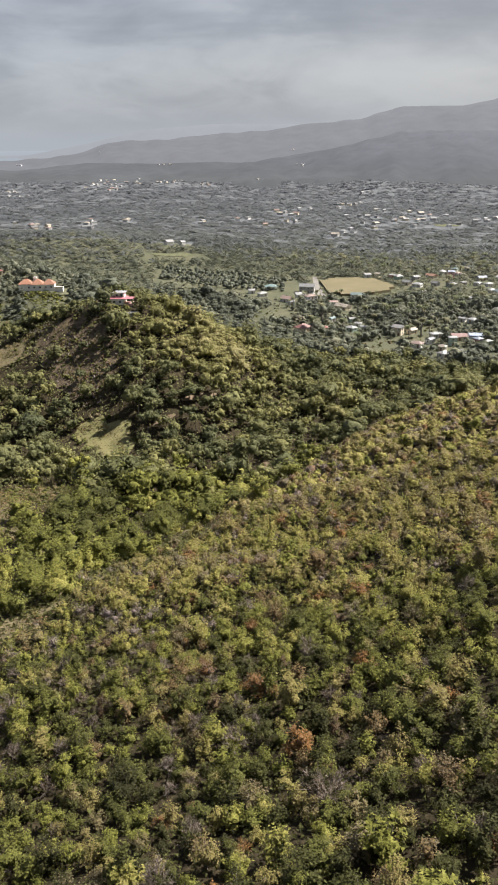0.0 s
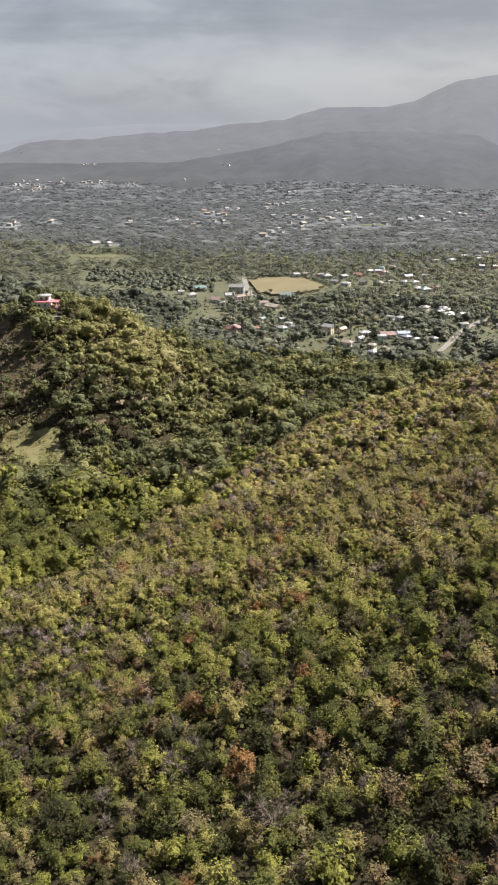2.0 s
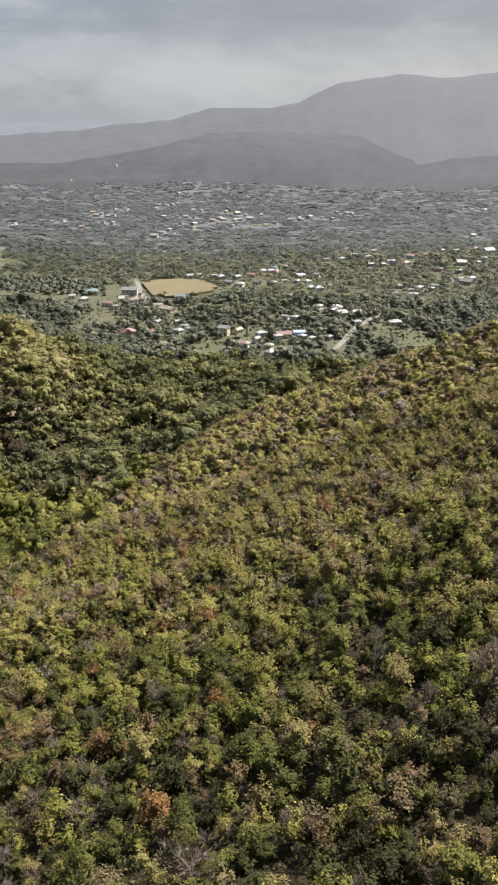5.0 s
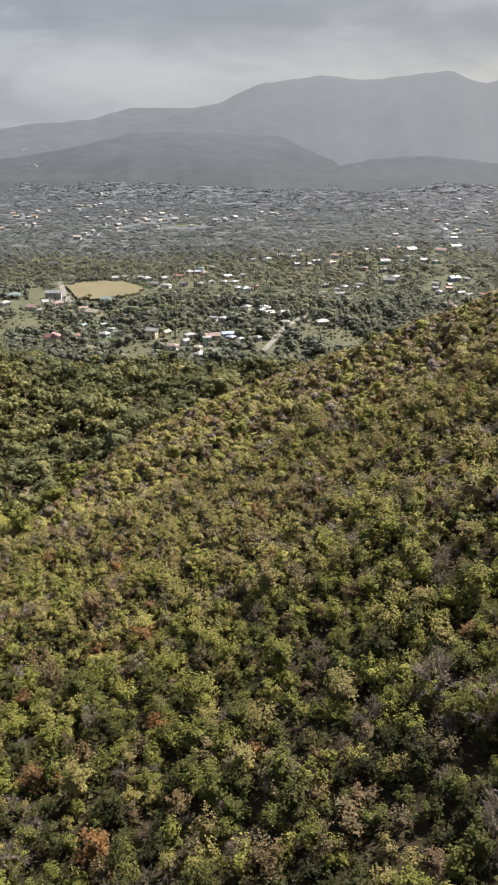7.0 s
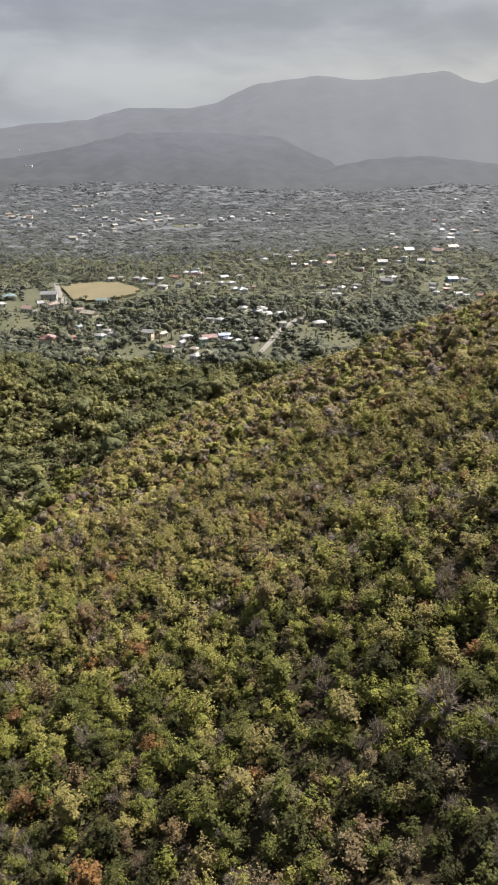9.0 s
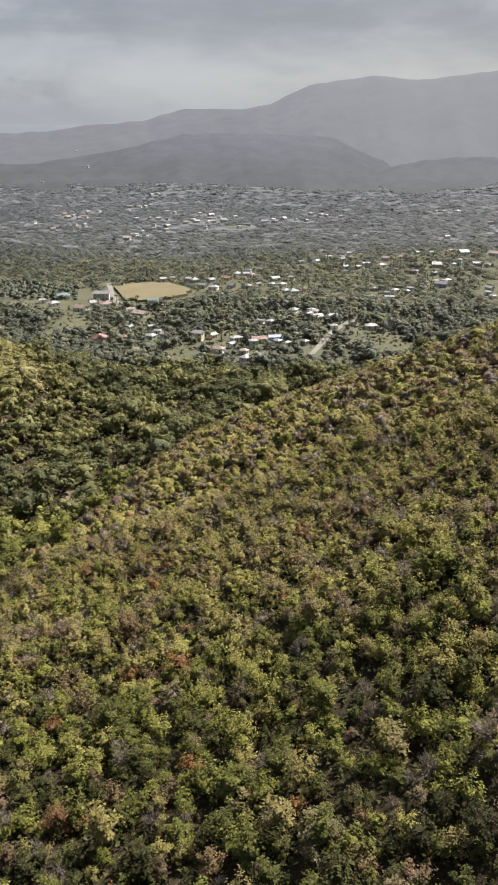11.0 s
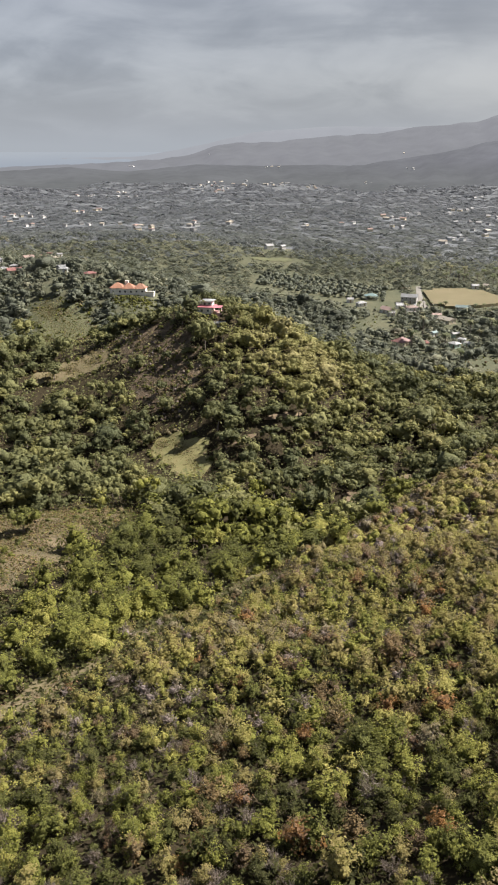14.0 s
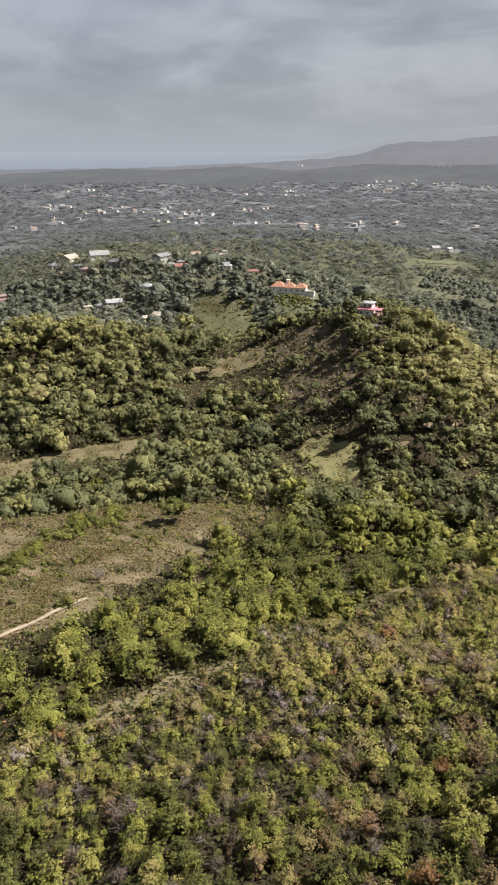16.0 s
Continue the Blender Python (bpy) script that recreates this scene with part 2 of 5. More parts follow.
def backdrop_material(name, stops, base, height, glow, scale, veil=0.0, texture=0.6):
    """Far hills that glow in the colour of haze, by height; a paler painted mist towards the east."""
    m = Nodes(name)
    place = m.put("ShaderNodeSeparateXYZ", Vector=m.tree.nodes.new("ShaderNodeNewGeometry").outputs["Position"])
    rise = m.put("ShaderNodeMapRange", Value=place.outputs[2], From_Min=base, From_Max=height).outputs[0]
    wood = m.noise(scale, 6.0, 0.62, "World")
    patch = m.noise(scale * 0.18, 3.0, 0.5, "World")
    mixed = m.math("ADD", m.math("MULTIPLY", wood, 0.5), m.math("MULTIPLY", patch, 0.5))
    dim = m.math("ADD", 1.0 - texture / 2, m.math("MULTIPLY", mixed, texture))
    haze_glow = m.mix(1.0, m.ramp(rise, stops), m.put("ShaderNodeCombineColor", i0=dim, i1=dim, i2=dim).outputs[0], "MULTIPLY")
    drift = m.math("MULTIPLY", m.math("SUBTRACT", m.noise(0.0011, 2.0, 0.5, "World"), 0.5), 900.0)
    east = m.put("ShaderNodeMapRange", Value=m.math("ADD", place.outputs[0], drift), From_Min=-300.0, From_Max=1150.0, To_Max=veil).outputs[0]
    haze_glow = m.mix(east, haze_glow, (0.254, 0.258, 0.272))
    e = m.put("ShaderNodeEmission", Color=haze_glow, Strength=glow)
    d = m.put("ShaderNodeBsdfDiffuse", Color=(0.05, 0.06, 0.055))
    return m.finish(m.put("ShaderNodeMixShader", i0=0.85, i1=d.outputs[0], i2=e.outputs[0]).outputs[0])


# ramp colours hold haze and cloud shadow, shown by emission
MAT_RIDGE = backdrop_material("haze_glow_mountain", [(0.0, (0.190, 0.190, 0.210)), (0.5, (0.214, 0.215, 0.238)), (1.0, (0.236, 0.238, 0.262))], 60.0, 420.0, 0.71, 0.012, 0.75, 0.6)
MAT_FAINT = backdrop_material("haze_glow_far_mountain", [(0.0, (0.270, 0.278, 0.308)), (1.0, (0.300, 0.308, 0.338))], 60.0, 300.0, 0.71, 0.01, 0.3, 0.25)
MAT_HILL = backdrop_material("haze_glow_hill", [(0.0, (0.122, 0.124, 0.128)), (0.16, (0.138, 0.139, 0.149)), (0.45, (0.140, 0.140, 0.158)), (1.0, (0.180, 0.180, 0.203))], 0.0, 165.0, 0.71, 0.02, 0.4, 0.95)
MAT_SEA = backdrop_material("haze_glow_sea", [(0.0, (0.235, 0.265, 0.32)), (1.0, (0.30, 0.325, 0.365))], 0.0, 80.0, 0.71, 0.002, 0.0, 0.2)

PAINTS = {key: surface("painted_wall_" + key, a, b, 0.8, 0.4, 6.0, 0.15, 0.01) for key, a, b in (
    ("white", (0.74, 0.72, 0.68), (0.62, 0.60, 0.56)), ("cream", (0.62, 0.55, 0.42), (0.52, 0.45, 0.34)), ("pink", (0.58, 0.36, 0.34), (0.5, 0.32, 0.3)),
    ("blue", (0.34, 0.42, 0.55), (0.28, 0.36, 0.5)), ("grey", (0.4, 0.39, 0.37), (0.32, 0.31, 0.3)), ("green", (0.4, 0.5, 0.42), (0.33, 0.42, 0.36)))}


def sheet_material(name, colour, rust, metallic=0.2):
    """Corrugated roof sheets: waves across the slope, rust and dirt in streaks."""
    m = Nodes(name)
    spot = m.noise(0.7, 5.0, 0.6)
    wave = m.put("ShaderNodeTexWave", Vector=m.tree.nodes.new("ShaderNodeTexCoord").outputs["Object"], Scale=1.6, Distortion=0.0).outputs["Fac"]
    col = m.ramp(spot, [(0.4, colour), (0.72, rust)])
    own = m.tree.nodes.new("ShaderNodeObjectInfo").outputs["Random"]
    col = m.mix(m.math("MULTIPLY", own, 0.6), col, m.mix(0.5, rust, (0.1, 0.095, 0.09)))
    b = m.put("ShaderNodeBsdfPrincipled", Base_Color=col, Roughness=0.55, Metallic=metallic, Normal=m.bump(wave, 0.35, 0.04))
    return m.finish(b.outputs[0])


ROOFS = {key: sheet_material("roof_" + word, a, b, c) for key, word, a, b, c in (
    ("W", "white_sheet", (0.34, 0.35, 0.36), (0.22, 0.21, 0.20), 0.1), ("G", "grey_sheet", (0.20, 0.21, 0.22), (0.14, 0.13, 0.12), 0.2),
    ("R", "red_sheet", (0.26, 0.085, 0.075), (0.20, 0.10, 0.085), 0.0), ("B", "blue_sheet", (0.25, 0.31, 0.43), (0.25, 0.27, 0.31), 0.1),
    ("T", "teal_sheet", (0.12, 0.20, 0.20), (0.15, 0.19, 0.19), 0.0), ("O", "orange_tile", (0.31, 0.145, 0.085), (0.24, 0.13, 0.085), 0.0),
    ("P", "faded_pink_sheet", (0.30, 0.20, 0.17), (0.22, 0.16, 0.14), 0.0), ("C", "cream_sheet", (0.38, 0.34, 0.27), (0.28, 0.24, 0.2), 0.0))}
MAT_GLASS = Nodes("dark_window_glass")
MAT_GLASS = MAT_GLASS.finish(MAT_GLASS.put("ShaderNodeBsdfPrincipled", Base_Color=(0.03, 0.035, 0.04), Roughness=0.12).outputs[0])
MAT_TIMBER = surface("weathered_timber", (0.20, 0.13, 0.08), (0.13, 0.085, 0.055), 0.8, 2.0, 12.0)
MAT_TRIM = surface("white_trim", (0.72, 0.71, 0.68), (0.6, 0.58, 0.55), 0.7, 2.0, 9.0)

# ---- ground ----
def bump(x, y, cx, cy, rx, ry, turn=0.0):
    c, s = math.cos(math.radians(turn)), math.sin(math.radians(turn))
    u, v = ((x - cx) * c + (y - cy) * s) / rx, (-(x - cx) * s + (y - cy) * c) / ry
    return np.exp(-(u * u + v * v))


def soft_min(a, b, k):
    return -k * np.logaddexp(-a / k, -b / k)


def soft_max(a, b, k):
    return k * np.logaddexp(a / k, b / k)


def rough(x, y, size, seed=0.0):
    """Smooth rolling unevenness between -1 and 1."""
    a, b = x / size, y / size
    return (np.sin(a * 1.7 + seed + 1.3 * np.sin(b * 0.9 + seed)) + np.sin(b * 1.9 - seed * 2 + 1.1 * np.sin(a * 1.2 + 2.1))
            + np.sin((a + b) * 1.3 + seed * 0.7)) / 3


def ground_height(x, y):
    """Height of the bare ground in metres; the village green is at 0."""
    x, y = np.asarray(x, float), np.asarray(y, float)
    xs, ys = np.clip(x, -170, 90), np.clip(y, -150, 470)
    v = (ys - 100) / 100
    spur = 55.5 + 0.393 * xs - 10.2 * v + 14.4 * (xs / 100) ** 2 - 1.8 * v * v + 4.1 * xs / 100 * v
    spur += 0.35 * (np.minimum(x, 300) - xs)
    crest = 85 - 0.35 * (y - 190 - 1.0 * (np.minimum(x, 75) - 60))
    gully = sum(d * bump(x, y, cx, cy, r, 34) for cx, cy, d, r in ((-92, 140, 4, 22), (-84, 190, 10, 24), (-78, 240, 11, 26), (-74, 290, 7, 26), (-64, 335, 4, 28)))
    spur = soft_min(spur, crest, 3.0) - gully + 1.2 * rough(x, y, 19, 1.0) + 1.5 * rough(0.4 * x + 0.2 * y, y - 0.25 * x, 12, 9.0)
    hill = (38 * bump(x, y, -184, 340, 50, 52, 35) + 12 * bump(x, y, -128, 352, 40, 48, 0) + 30 * bump(x, y, -290, 425, 95, 70, -30)
            + 36 * bump(x, y, -470, 480, 170, 110, -20) + 30 * bump(x, y, -330, 260, 90, 60, 20) + 22 * bump(x, y, -560, 760, 260, 160, 20)
            + 16 * bump(x, y, -138, 288, 34, 34, 0) + 1.3 * bump(x, y, -178, 331, 9, 8, 0) + 3.4 * bump(x, y, -263, 394, 20, 15, 30))
    valley = 0.5 + 1.5 * rough(x, y, 60, 2.0) + 1.3 * rough(x, y, 21, 5.0) * np.clip(hill / 12, 0, 1) + hill + 12 * bump(x, y, 190, 880, 160, 120) + 10 * bump(x, y, -600, 1300, 500, 300)
    far = np.hypot(x, y)
    # the plain rolls up into low wooded hillocks before the foothills
    rolling = np.clip((far - 1350) / 950, 0, 1) ** 1.4 * (6 + 13 * rough(x, y, 210, 3.0) + 3 * rough(x, y, 80, 8.0)) * np.clip((4200 - far) / 900, 0, 1)
    return soft_max(spur, valley, 3.0) + np.maximum(rolling, 0)


def on_spur(x, y):
    """1 on the dry near hillside, 0 in the moister valley beyond its edge."""
    edge = np.interp(y, [50, 100, 130, 165, 200, 240, 280, 310, 330, 400, 420], [-96, -80, -76, -65, -60, -57, -50, -40, -25, 5, 400])
    return np.clip((np.asarray(x) - edge + 5 * rough(x, y, 9, 2.0)) / 8 + 0.5, 0, 1)


def mesh_from(name, verts, tris, mats, slots=None, tint=None, smooth=False):
    """A mesh out of arrays of points and triangles."""
    me = bpy.data.meshes.new(name)
    verts, tris = np.asarray(verts, np.float32), np.asarray(tris, np.int32)
    me.vertices.add(len(verts))
    me.vertices.foreach_set("co", verts.ravel())
    me.loops.add(tris.size)
    me.loops.foreach_set("vertex_index", tris.ravel())
    me.polygons.add(len(tris))
    me.polygons.foreach_set("loop_start", np.arange(0, tris.size, 3, dtype=np.int32))
    for m in mats:
        me.materials.append(m)
    if slots is not None:
        me.polygons.foreach_set("material_index", np.asarray(slots, np.int32))
    if tint is not None:
        me.attributes.new("tint", "FLOAT", "POINT").data.foreach_set("value", np.asarray(tint, np.float32))
    me.polygons.foreach_set("use_smooth", np.full(len(tris), smooth or tint is not None))
    me.update(calc_edges=True)
    return me


def sheet(name, points, mats, smooth=True):
    """A mesh over a grid of points (rows, columns, 3)."""
    r, c = points.shape[:2]
    n = np.arange(r * c).reshape(r, c)
    a, b, d, e = n[:-1, :-1].ravel(), n[:-1, 1:].ravel(), n[1:, 1:].ravel(), n[1:, :-1].ravel()
    return mesh_from(name, points.reshape(-1, 3), np.concatenate([np.stack([a, b, d], 1), np.stack([a, d, e], 1)]), mats, smooth=smooth)


turns = np.radians(np.concatenate([np.arange(-180, -66, 3.0), np.arange(-66, 30, 0.48), np.arange(30, 180.1, 3.0)]))
reach = np.concatenate([np.linspace(0.02, 20, 7), np.arange(24, 420, 3.0), 420 * 1.028 ** np.arange(90)])
reach = np.append(reach[reach < 4700], 4940.0)
gx, gy = np.sin(turns)[None, :] * reach[:, None], np.cos(turns)[None, :] * reach[:, None]
gz = ground_height(gx, gy)
gz = gz + 0.25 * rough(gx, gy, 3.1, 4.0) * (np.hypot(gx, gy) < 430)
ground = new("ground", sheet("ground", np.stack([gx, gy, gz], -1)[:, ::-1], [MAT_SOIL, MAT_VILLAGE_FLOOR, MAT_HAZED_PLAIN]))
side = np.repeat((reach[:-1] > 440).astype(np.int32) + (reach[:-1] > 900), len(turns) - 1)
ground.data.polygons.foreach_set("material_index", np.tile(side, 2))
tagged(ground, "leaf-littered soil of wooded hills and valley, darkened as shade, plain greyed as haze", "ground", kind="structure")


# ---- clearings, roads and the playing field ----
def chain(nodes, x, y):
    """How far inside a chain of discs a point lies, as a share of the width there: below 1 is inside."""
    x, y = np.asarray(x, float), np.asarray(y, float)
    best = np.full(x.shape, 9.9)
    for (ax, ay, aw), (bx, by, bw) in zip(nodes, nodes[1:]):
        lx, ly = bx - ax, by - ay
        s = np.clip(((x - ax) * lx + (y - ay) * ly) / (lx * lx + ly * ly), 0, 1)
        best = np.minimum(best, np.hypot(x - ax - s * lx, y - ay - s * ly) / (aw + s * (bw - aw)))
    return best


def ribbon(name, nodes, material, label, category, ragged=0.45, lift=0.08, across=9, step=2.5):
    """A strip of other ground draped over the hills along a line of places and half-widths."""
    pts = np.array(nodes, float)
    s = np.r_[0, np.cumsum(np.hypot(*np.diff(pts[:, :2], axis=0).T))]
    t = np.linspace(0, s[-1], max(6, int(s[-1] / step)))
    c = np.stack([np.interp(t, s, pts[:, k]) for k in range(3)], 1)
    d = np.gradient(c[:, :2], axis=0)
    d /= np.linalg.norm(d, axis=1)[:, None]
    ends = np.sqrt(np.clip(1 - ((t - s[-1] / 2) / (s[-1] / 2 + 1e-6)) ** 8, 0.02, 1)) if ragged else np.ones(len(t))
    rows = []
    for u in np.linspace(-1, 1, across):
        w = c[:, 2] * u * ends * (1 + ragged * rough(t, t * 0.6 + c[:, 0], 5.0, 1.0 if u > 0 else 4.0) + 0.5 * ragged * rough(t, t * 0.3, 1.6, 2.0 if u > 0 else 5.0))
        x, y = c[:, 0] - d[:, 1] * w, c[:, 1] + d[:, 0] * w
        rows.append(np.stack([x, y, ground_height(x, y) + 0.25 * rough(x, y, 3.1, 4.0) * (np.hypot(x, y) < 430) + lift + (0.2 if ragged else 0.1)], 1))
    ob = new(name, sheet(name, np.array(rows)[::-1], [material]))
    return tagged(ob, label, category, kind="structure")


CLEARINGS = [
    ("meadow", MAT_GRASS, "sunlit pale green meadow between trees", [(-162, 259, 5), (-147, 254, 9), (-133, 243, 6)]),
    ("bare_slope", MAT_DRY, "dry tan grass slope on the hillside", [(-246, 283, 5), (-236, 299, 10), (-228, 308, 11), (-225, 321, 5)]),
    ("bare_strip", MAT_DRY, "dry tan strip of open pasture", [(-262, 165, 7), (-246, 176, 8), (-240, 192, 6), (-226, 212, 7), (-218, 231, 3)]),
    ("scrubland", MAT_SCRUBLAND, "brown scrubland with low bushes and dry grass", [(-121, 82, 9), (-135, 108, 21), (-149, 135, 30), (-153, 160, 30), (-145, 179, 19), (-134, 192, 9)]),
    ("hill_pasture", MAT_LAWN, "pale green pasture below the villa", [(-318, 380, 8), (-294, 366, 15), (-262, 339, 10)]),
    ("hill_scrub", MAT_CUTOVER, "brown cut-over hillside with sparse bushes", [(-219, 324, 9), (-190, 308, 14), (-177, 293, 15), (-163, 281, 12)]),
    ("bare_bank", MAT_DIRT, "small patch of bare reddish earth", [(-124, 281, 0.7), (-120, 287, 1.5), (-117, 293, 1.0), (-113, 300, 0.6)]),
    ("bare_bank", MAT_DIRT, "small patch of bare reddish earth", [(-130, 263, 0.6), (-127, 268, 1.1), (-123, 273, 0.6)]),
    ("bare_bank", MAT_DIRT, "small patch of bare reddish earth", [(-80, 254, 3.2), (-72, 266, 4.0)]),
    ("bare_bank", MAT_DIRT, "small patch of bare reddish earth", [(-69, 272, 2.2), (-64, 286, 2.0)]),
    ("lawn", MAT_LAWN, "green lawn between village houses", [(-47, 494, 8), (-40, 522, 6)]),
    ("lawn", MAT_LAWN, "green lawn between village houses", [(-71, 468, 8), (-64, 484, 8)]),
    ("lawn", MAT_LAWN, "green lawn between village houses", [(-166, 543, 9), (-157, 566, 11)]),
    ("lawn", MAT_LAWN, "green lawn between village houses", [(47, 527, 9), (65, 512, 10), (71, 500, 8)]),
    ("lawn", MAT_LAWN, "green lawn between village houses", [(173, 715, 10), (191, 728, 10)]),
    ("orchard_floor", MAT_ORCHARD, "mown grass under the orchard rows", [(-292, 676, 24), (-240, 664, 33), (-185, 650, 28)]),
    ("far_meadow", MAT_LAWN, "pale green meadow beyond the orchard", [(-352, 748, 9), (-316, 774, 10)]),
    ("far_meadow", MAT_LAWN, "pale meadow among distant woods", [(-100, 1200, 13), (-65, 1214, 13)]),
]
for name, material, label, nodes in CLEARINGS:
    if name == "lawn":
        continue
    ribbon(name, nodes, material, label, "clearing", lift=0.08 if nodes[0][1] < 560 else 0.25)
# dry grass along the foot of the hillside's edge, under the outermost shrubs
for nodes in ([(-89, 60, 2.0), (-84, 76, 3.0), (-79, 96, 3.2), (-75, 122, 2.6), (-73, 146, 2.4), (-68, 168, 2.0)], [(-66, 190, 2.0), (-63, 216, 2.6), (-58, 246, 2.2)]):
    ribbon("dry_verge", nodes, MAT_DRY, "tan dry grass along the edge of the hillside", "grass", lift=0.15)
ROADS = [
    ("dirt_track", MAT_TRACK, "narrow pale dirt track along the scrubland", [(-117.6, 72.8, 0.5), (-118.4, 84.4, 0.5), (-118.9, 92.2, 0.5), (-119.8, 98.0, 0.5), (-121.0, 107.9, 0.5)]),
    ("village_road", MAT_ROAD, "pale concrete road through the village", [(11, 462, 1.5), (18, 486, 1.9), (23, 505, 2.0), (30, 528, 2.0), (40, 552, 1.9), (47, 566, 1.4)]),
    ("field_road", MAT_ROAD, "pale road beside the playing field", [(-167, 712, 2), (-151, 655, 2.6), (-136, 612, 3.4), (-146, 596, 2)]),
    ("villa_drive", MAT_DIRT, "bare earth drive up to the hilltop houses", [(-214, 372, 2), (-200, 352, 2.4), (-190, 338, 2.6)]),
]
for name, material, label, nodes in ROADS:
    ribbon(name, nodes, material, label, "road", ragged=0.0, lift=0.42 if name == "dirt_track" else 0.2, across=5)

FIELD = [(-160, 697), (-118, 719), (-99, 701), (-82, 666), (-104, 634), (-132, 622)]


def in_field(x, y, grow=0.0):
    """Whether a place lies on the playing field."""
    cx, cy = sum(p[0] for p in FIELD) / len(FIELD), sum(p[1] for p in FIELD) / len(FIELD)
    inside = np.ones(np.shape(x), bool)
    for (ax, ay), (bx, by) in zip(FIELD, FIELD[1:] + FIELD[:1]):
        side = (bx - ax) * (np.asarray(y) - ay) - (by - ay) * (np.asarray(x) - ax)
        inside &= side < grow * math.hypot(bx - ax, by - ay)
    return inside


def build_field():
    bm = bmesh.new()
    vs = [bm.verts.new((x, y, 2.5)) for x, y in FIELD]
    top = bm.faces.new(vs)
    bmesh.ops.recalc_face_normals(bm, faces=[top])
    if top.normal.z < 0:
        top.normal_flip()
    low = [bm.verts.new((x, y, -3.0)) for x, y in FIELD]
    n = len(vs)
    for i in range(n):
        bm.faces.new((vs[i], vs[(i + 1) % n], low[(i + 1) % n], low[i]))
    bmesh.ops.recalc_face_normals(bm, faces=bm.faces)
    bmesh.ops.bevel(bm, geom=[e for e in bm.edges if abs(e.verts[0].co.z - e.verts[1].co.z) > 1], offset=9.0, segments=5, affect="EDGES")
    me = bpy.data.meshes.new("playing_field")
    bm.to_mesh(me)
    bm.free()
    me.materials.append(MAT_TURF)
    return tagged(new("playing_field", me), "flat playing field of sun-dried yellowish turf", "field", kind="structure")


build_field()


# ---- distant hills, mountains and sea ----
def ridge(name, profile, distance, depth, material, label, seed, rows=12, ragged=10.0):
    """A range of hills: its crest from a few headings and heights in degrees as seen from the hillside."""
    az = np.radians(np.arange(profile[0][0], profile[-1][0] + 0.01, 0.24))
    deg = np.degrees(az)
    h = np.interp(deg, [p[0] for p in profile], [p[1] for p in profile])
    k = np.exp(-(np.arange(-6, 7) / 2.6) ** 2)
    h = np.convolve(np.pad(h, 6, mode="edge"), k / k.sum(), "valid")
    top = 120 + distance * np.tan(np.radians(h))
    pts = []
    for i in range(rows):
        s = i / (rows - 1)
        r = distance - depth * (1 - s) + (depth * 0.16) * rough(deg * 14, s * 40 + deg * 3, 16, seed) * (1 - s)
        z = -6 + (top + 6) * (s ** 1.15) + ragged * (rough(deg * 30, s * 90 + deg * 2, 14, seed + 1) * 0.6 + rough(deg * 110, s * 120, 9, seed) * 0.16) * min(1, 4 * s) * (1.0 if s < 1 else 0.35)
        pts.append(np.stack([np.sin(az) * r, np.cos(az) * r, z], 1))
    back = pts[-1].copy()
    back[:, :2] *= 1.03
    back[:, 2] = -6
    pts.append(back)
    return tagged(new(name, sheet(name, np.array(pts)[:, ::-1], [material])), label, "mountain", kind="structure")


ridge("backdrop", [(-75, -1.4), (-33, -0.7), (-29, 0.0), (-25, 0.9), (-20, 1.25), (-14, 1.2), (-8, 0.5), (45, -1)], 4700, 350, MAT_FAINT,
      "faint far mountain with mist put into its glow", 7.0, ragged=6)
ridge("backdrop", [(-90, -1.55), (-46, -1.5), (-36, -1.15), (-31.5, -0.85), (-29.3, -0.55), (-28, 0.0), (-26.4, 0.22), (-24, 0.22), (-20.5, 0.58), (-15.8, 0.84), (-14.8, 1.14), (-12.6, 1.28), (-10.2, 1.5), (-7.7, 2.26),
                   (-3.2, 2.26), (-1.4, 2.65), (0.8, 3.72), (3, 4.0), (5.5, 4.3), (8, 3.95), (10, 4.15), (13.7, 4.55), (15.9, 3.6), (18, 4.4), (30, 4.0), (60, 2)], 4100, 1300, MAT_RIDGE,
      "grey wooded mountain range with mist put into its glow", 2.0, rows=20, ragged=16)
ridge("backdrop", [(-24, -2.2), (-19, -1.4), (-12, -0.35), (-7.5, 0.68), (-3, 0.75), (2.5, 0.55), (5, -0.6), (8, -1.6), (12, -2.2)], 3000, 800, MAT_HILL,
      "forested foothill with cloud shadow and haze put into its glow", 4.0, ragged=12)
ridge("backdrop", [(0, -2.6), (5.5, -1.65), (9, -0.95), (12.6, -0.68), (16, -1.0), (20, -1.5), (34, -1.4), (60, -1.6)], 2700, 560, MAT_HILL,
      "forested foothill with cloud shadow and haze put into its glow", 5.0, ragged=10)
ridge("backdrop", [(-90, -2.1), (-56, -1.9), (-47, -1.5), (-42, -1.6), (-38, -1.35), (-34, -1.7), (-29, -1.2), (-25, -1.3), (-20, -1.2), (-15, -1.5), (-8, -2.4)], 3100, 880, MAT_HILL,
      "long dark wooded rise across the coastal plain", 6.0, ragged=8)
# sea sheet tilted up to fit the camera's view, mist in its glow
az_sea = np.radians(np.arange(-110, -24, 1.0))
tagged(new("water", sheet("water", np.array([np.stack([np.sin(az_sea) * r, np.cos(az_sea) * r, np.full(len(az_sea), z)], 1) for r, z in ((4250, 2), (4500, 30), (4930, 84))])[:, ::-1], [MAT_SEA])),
       "pale sea sheet on the horizon with mist put into its glow", "sea", kind="structure")

# ---- houses ----
HOUSE_SPOTS = []


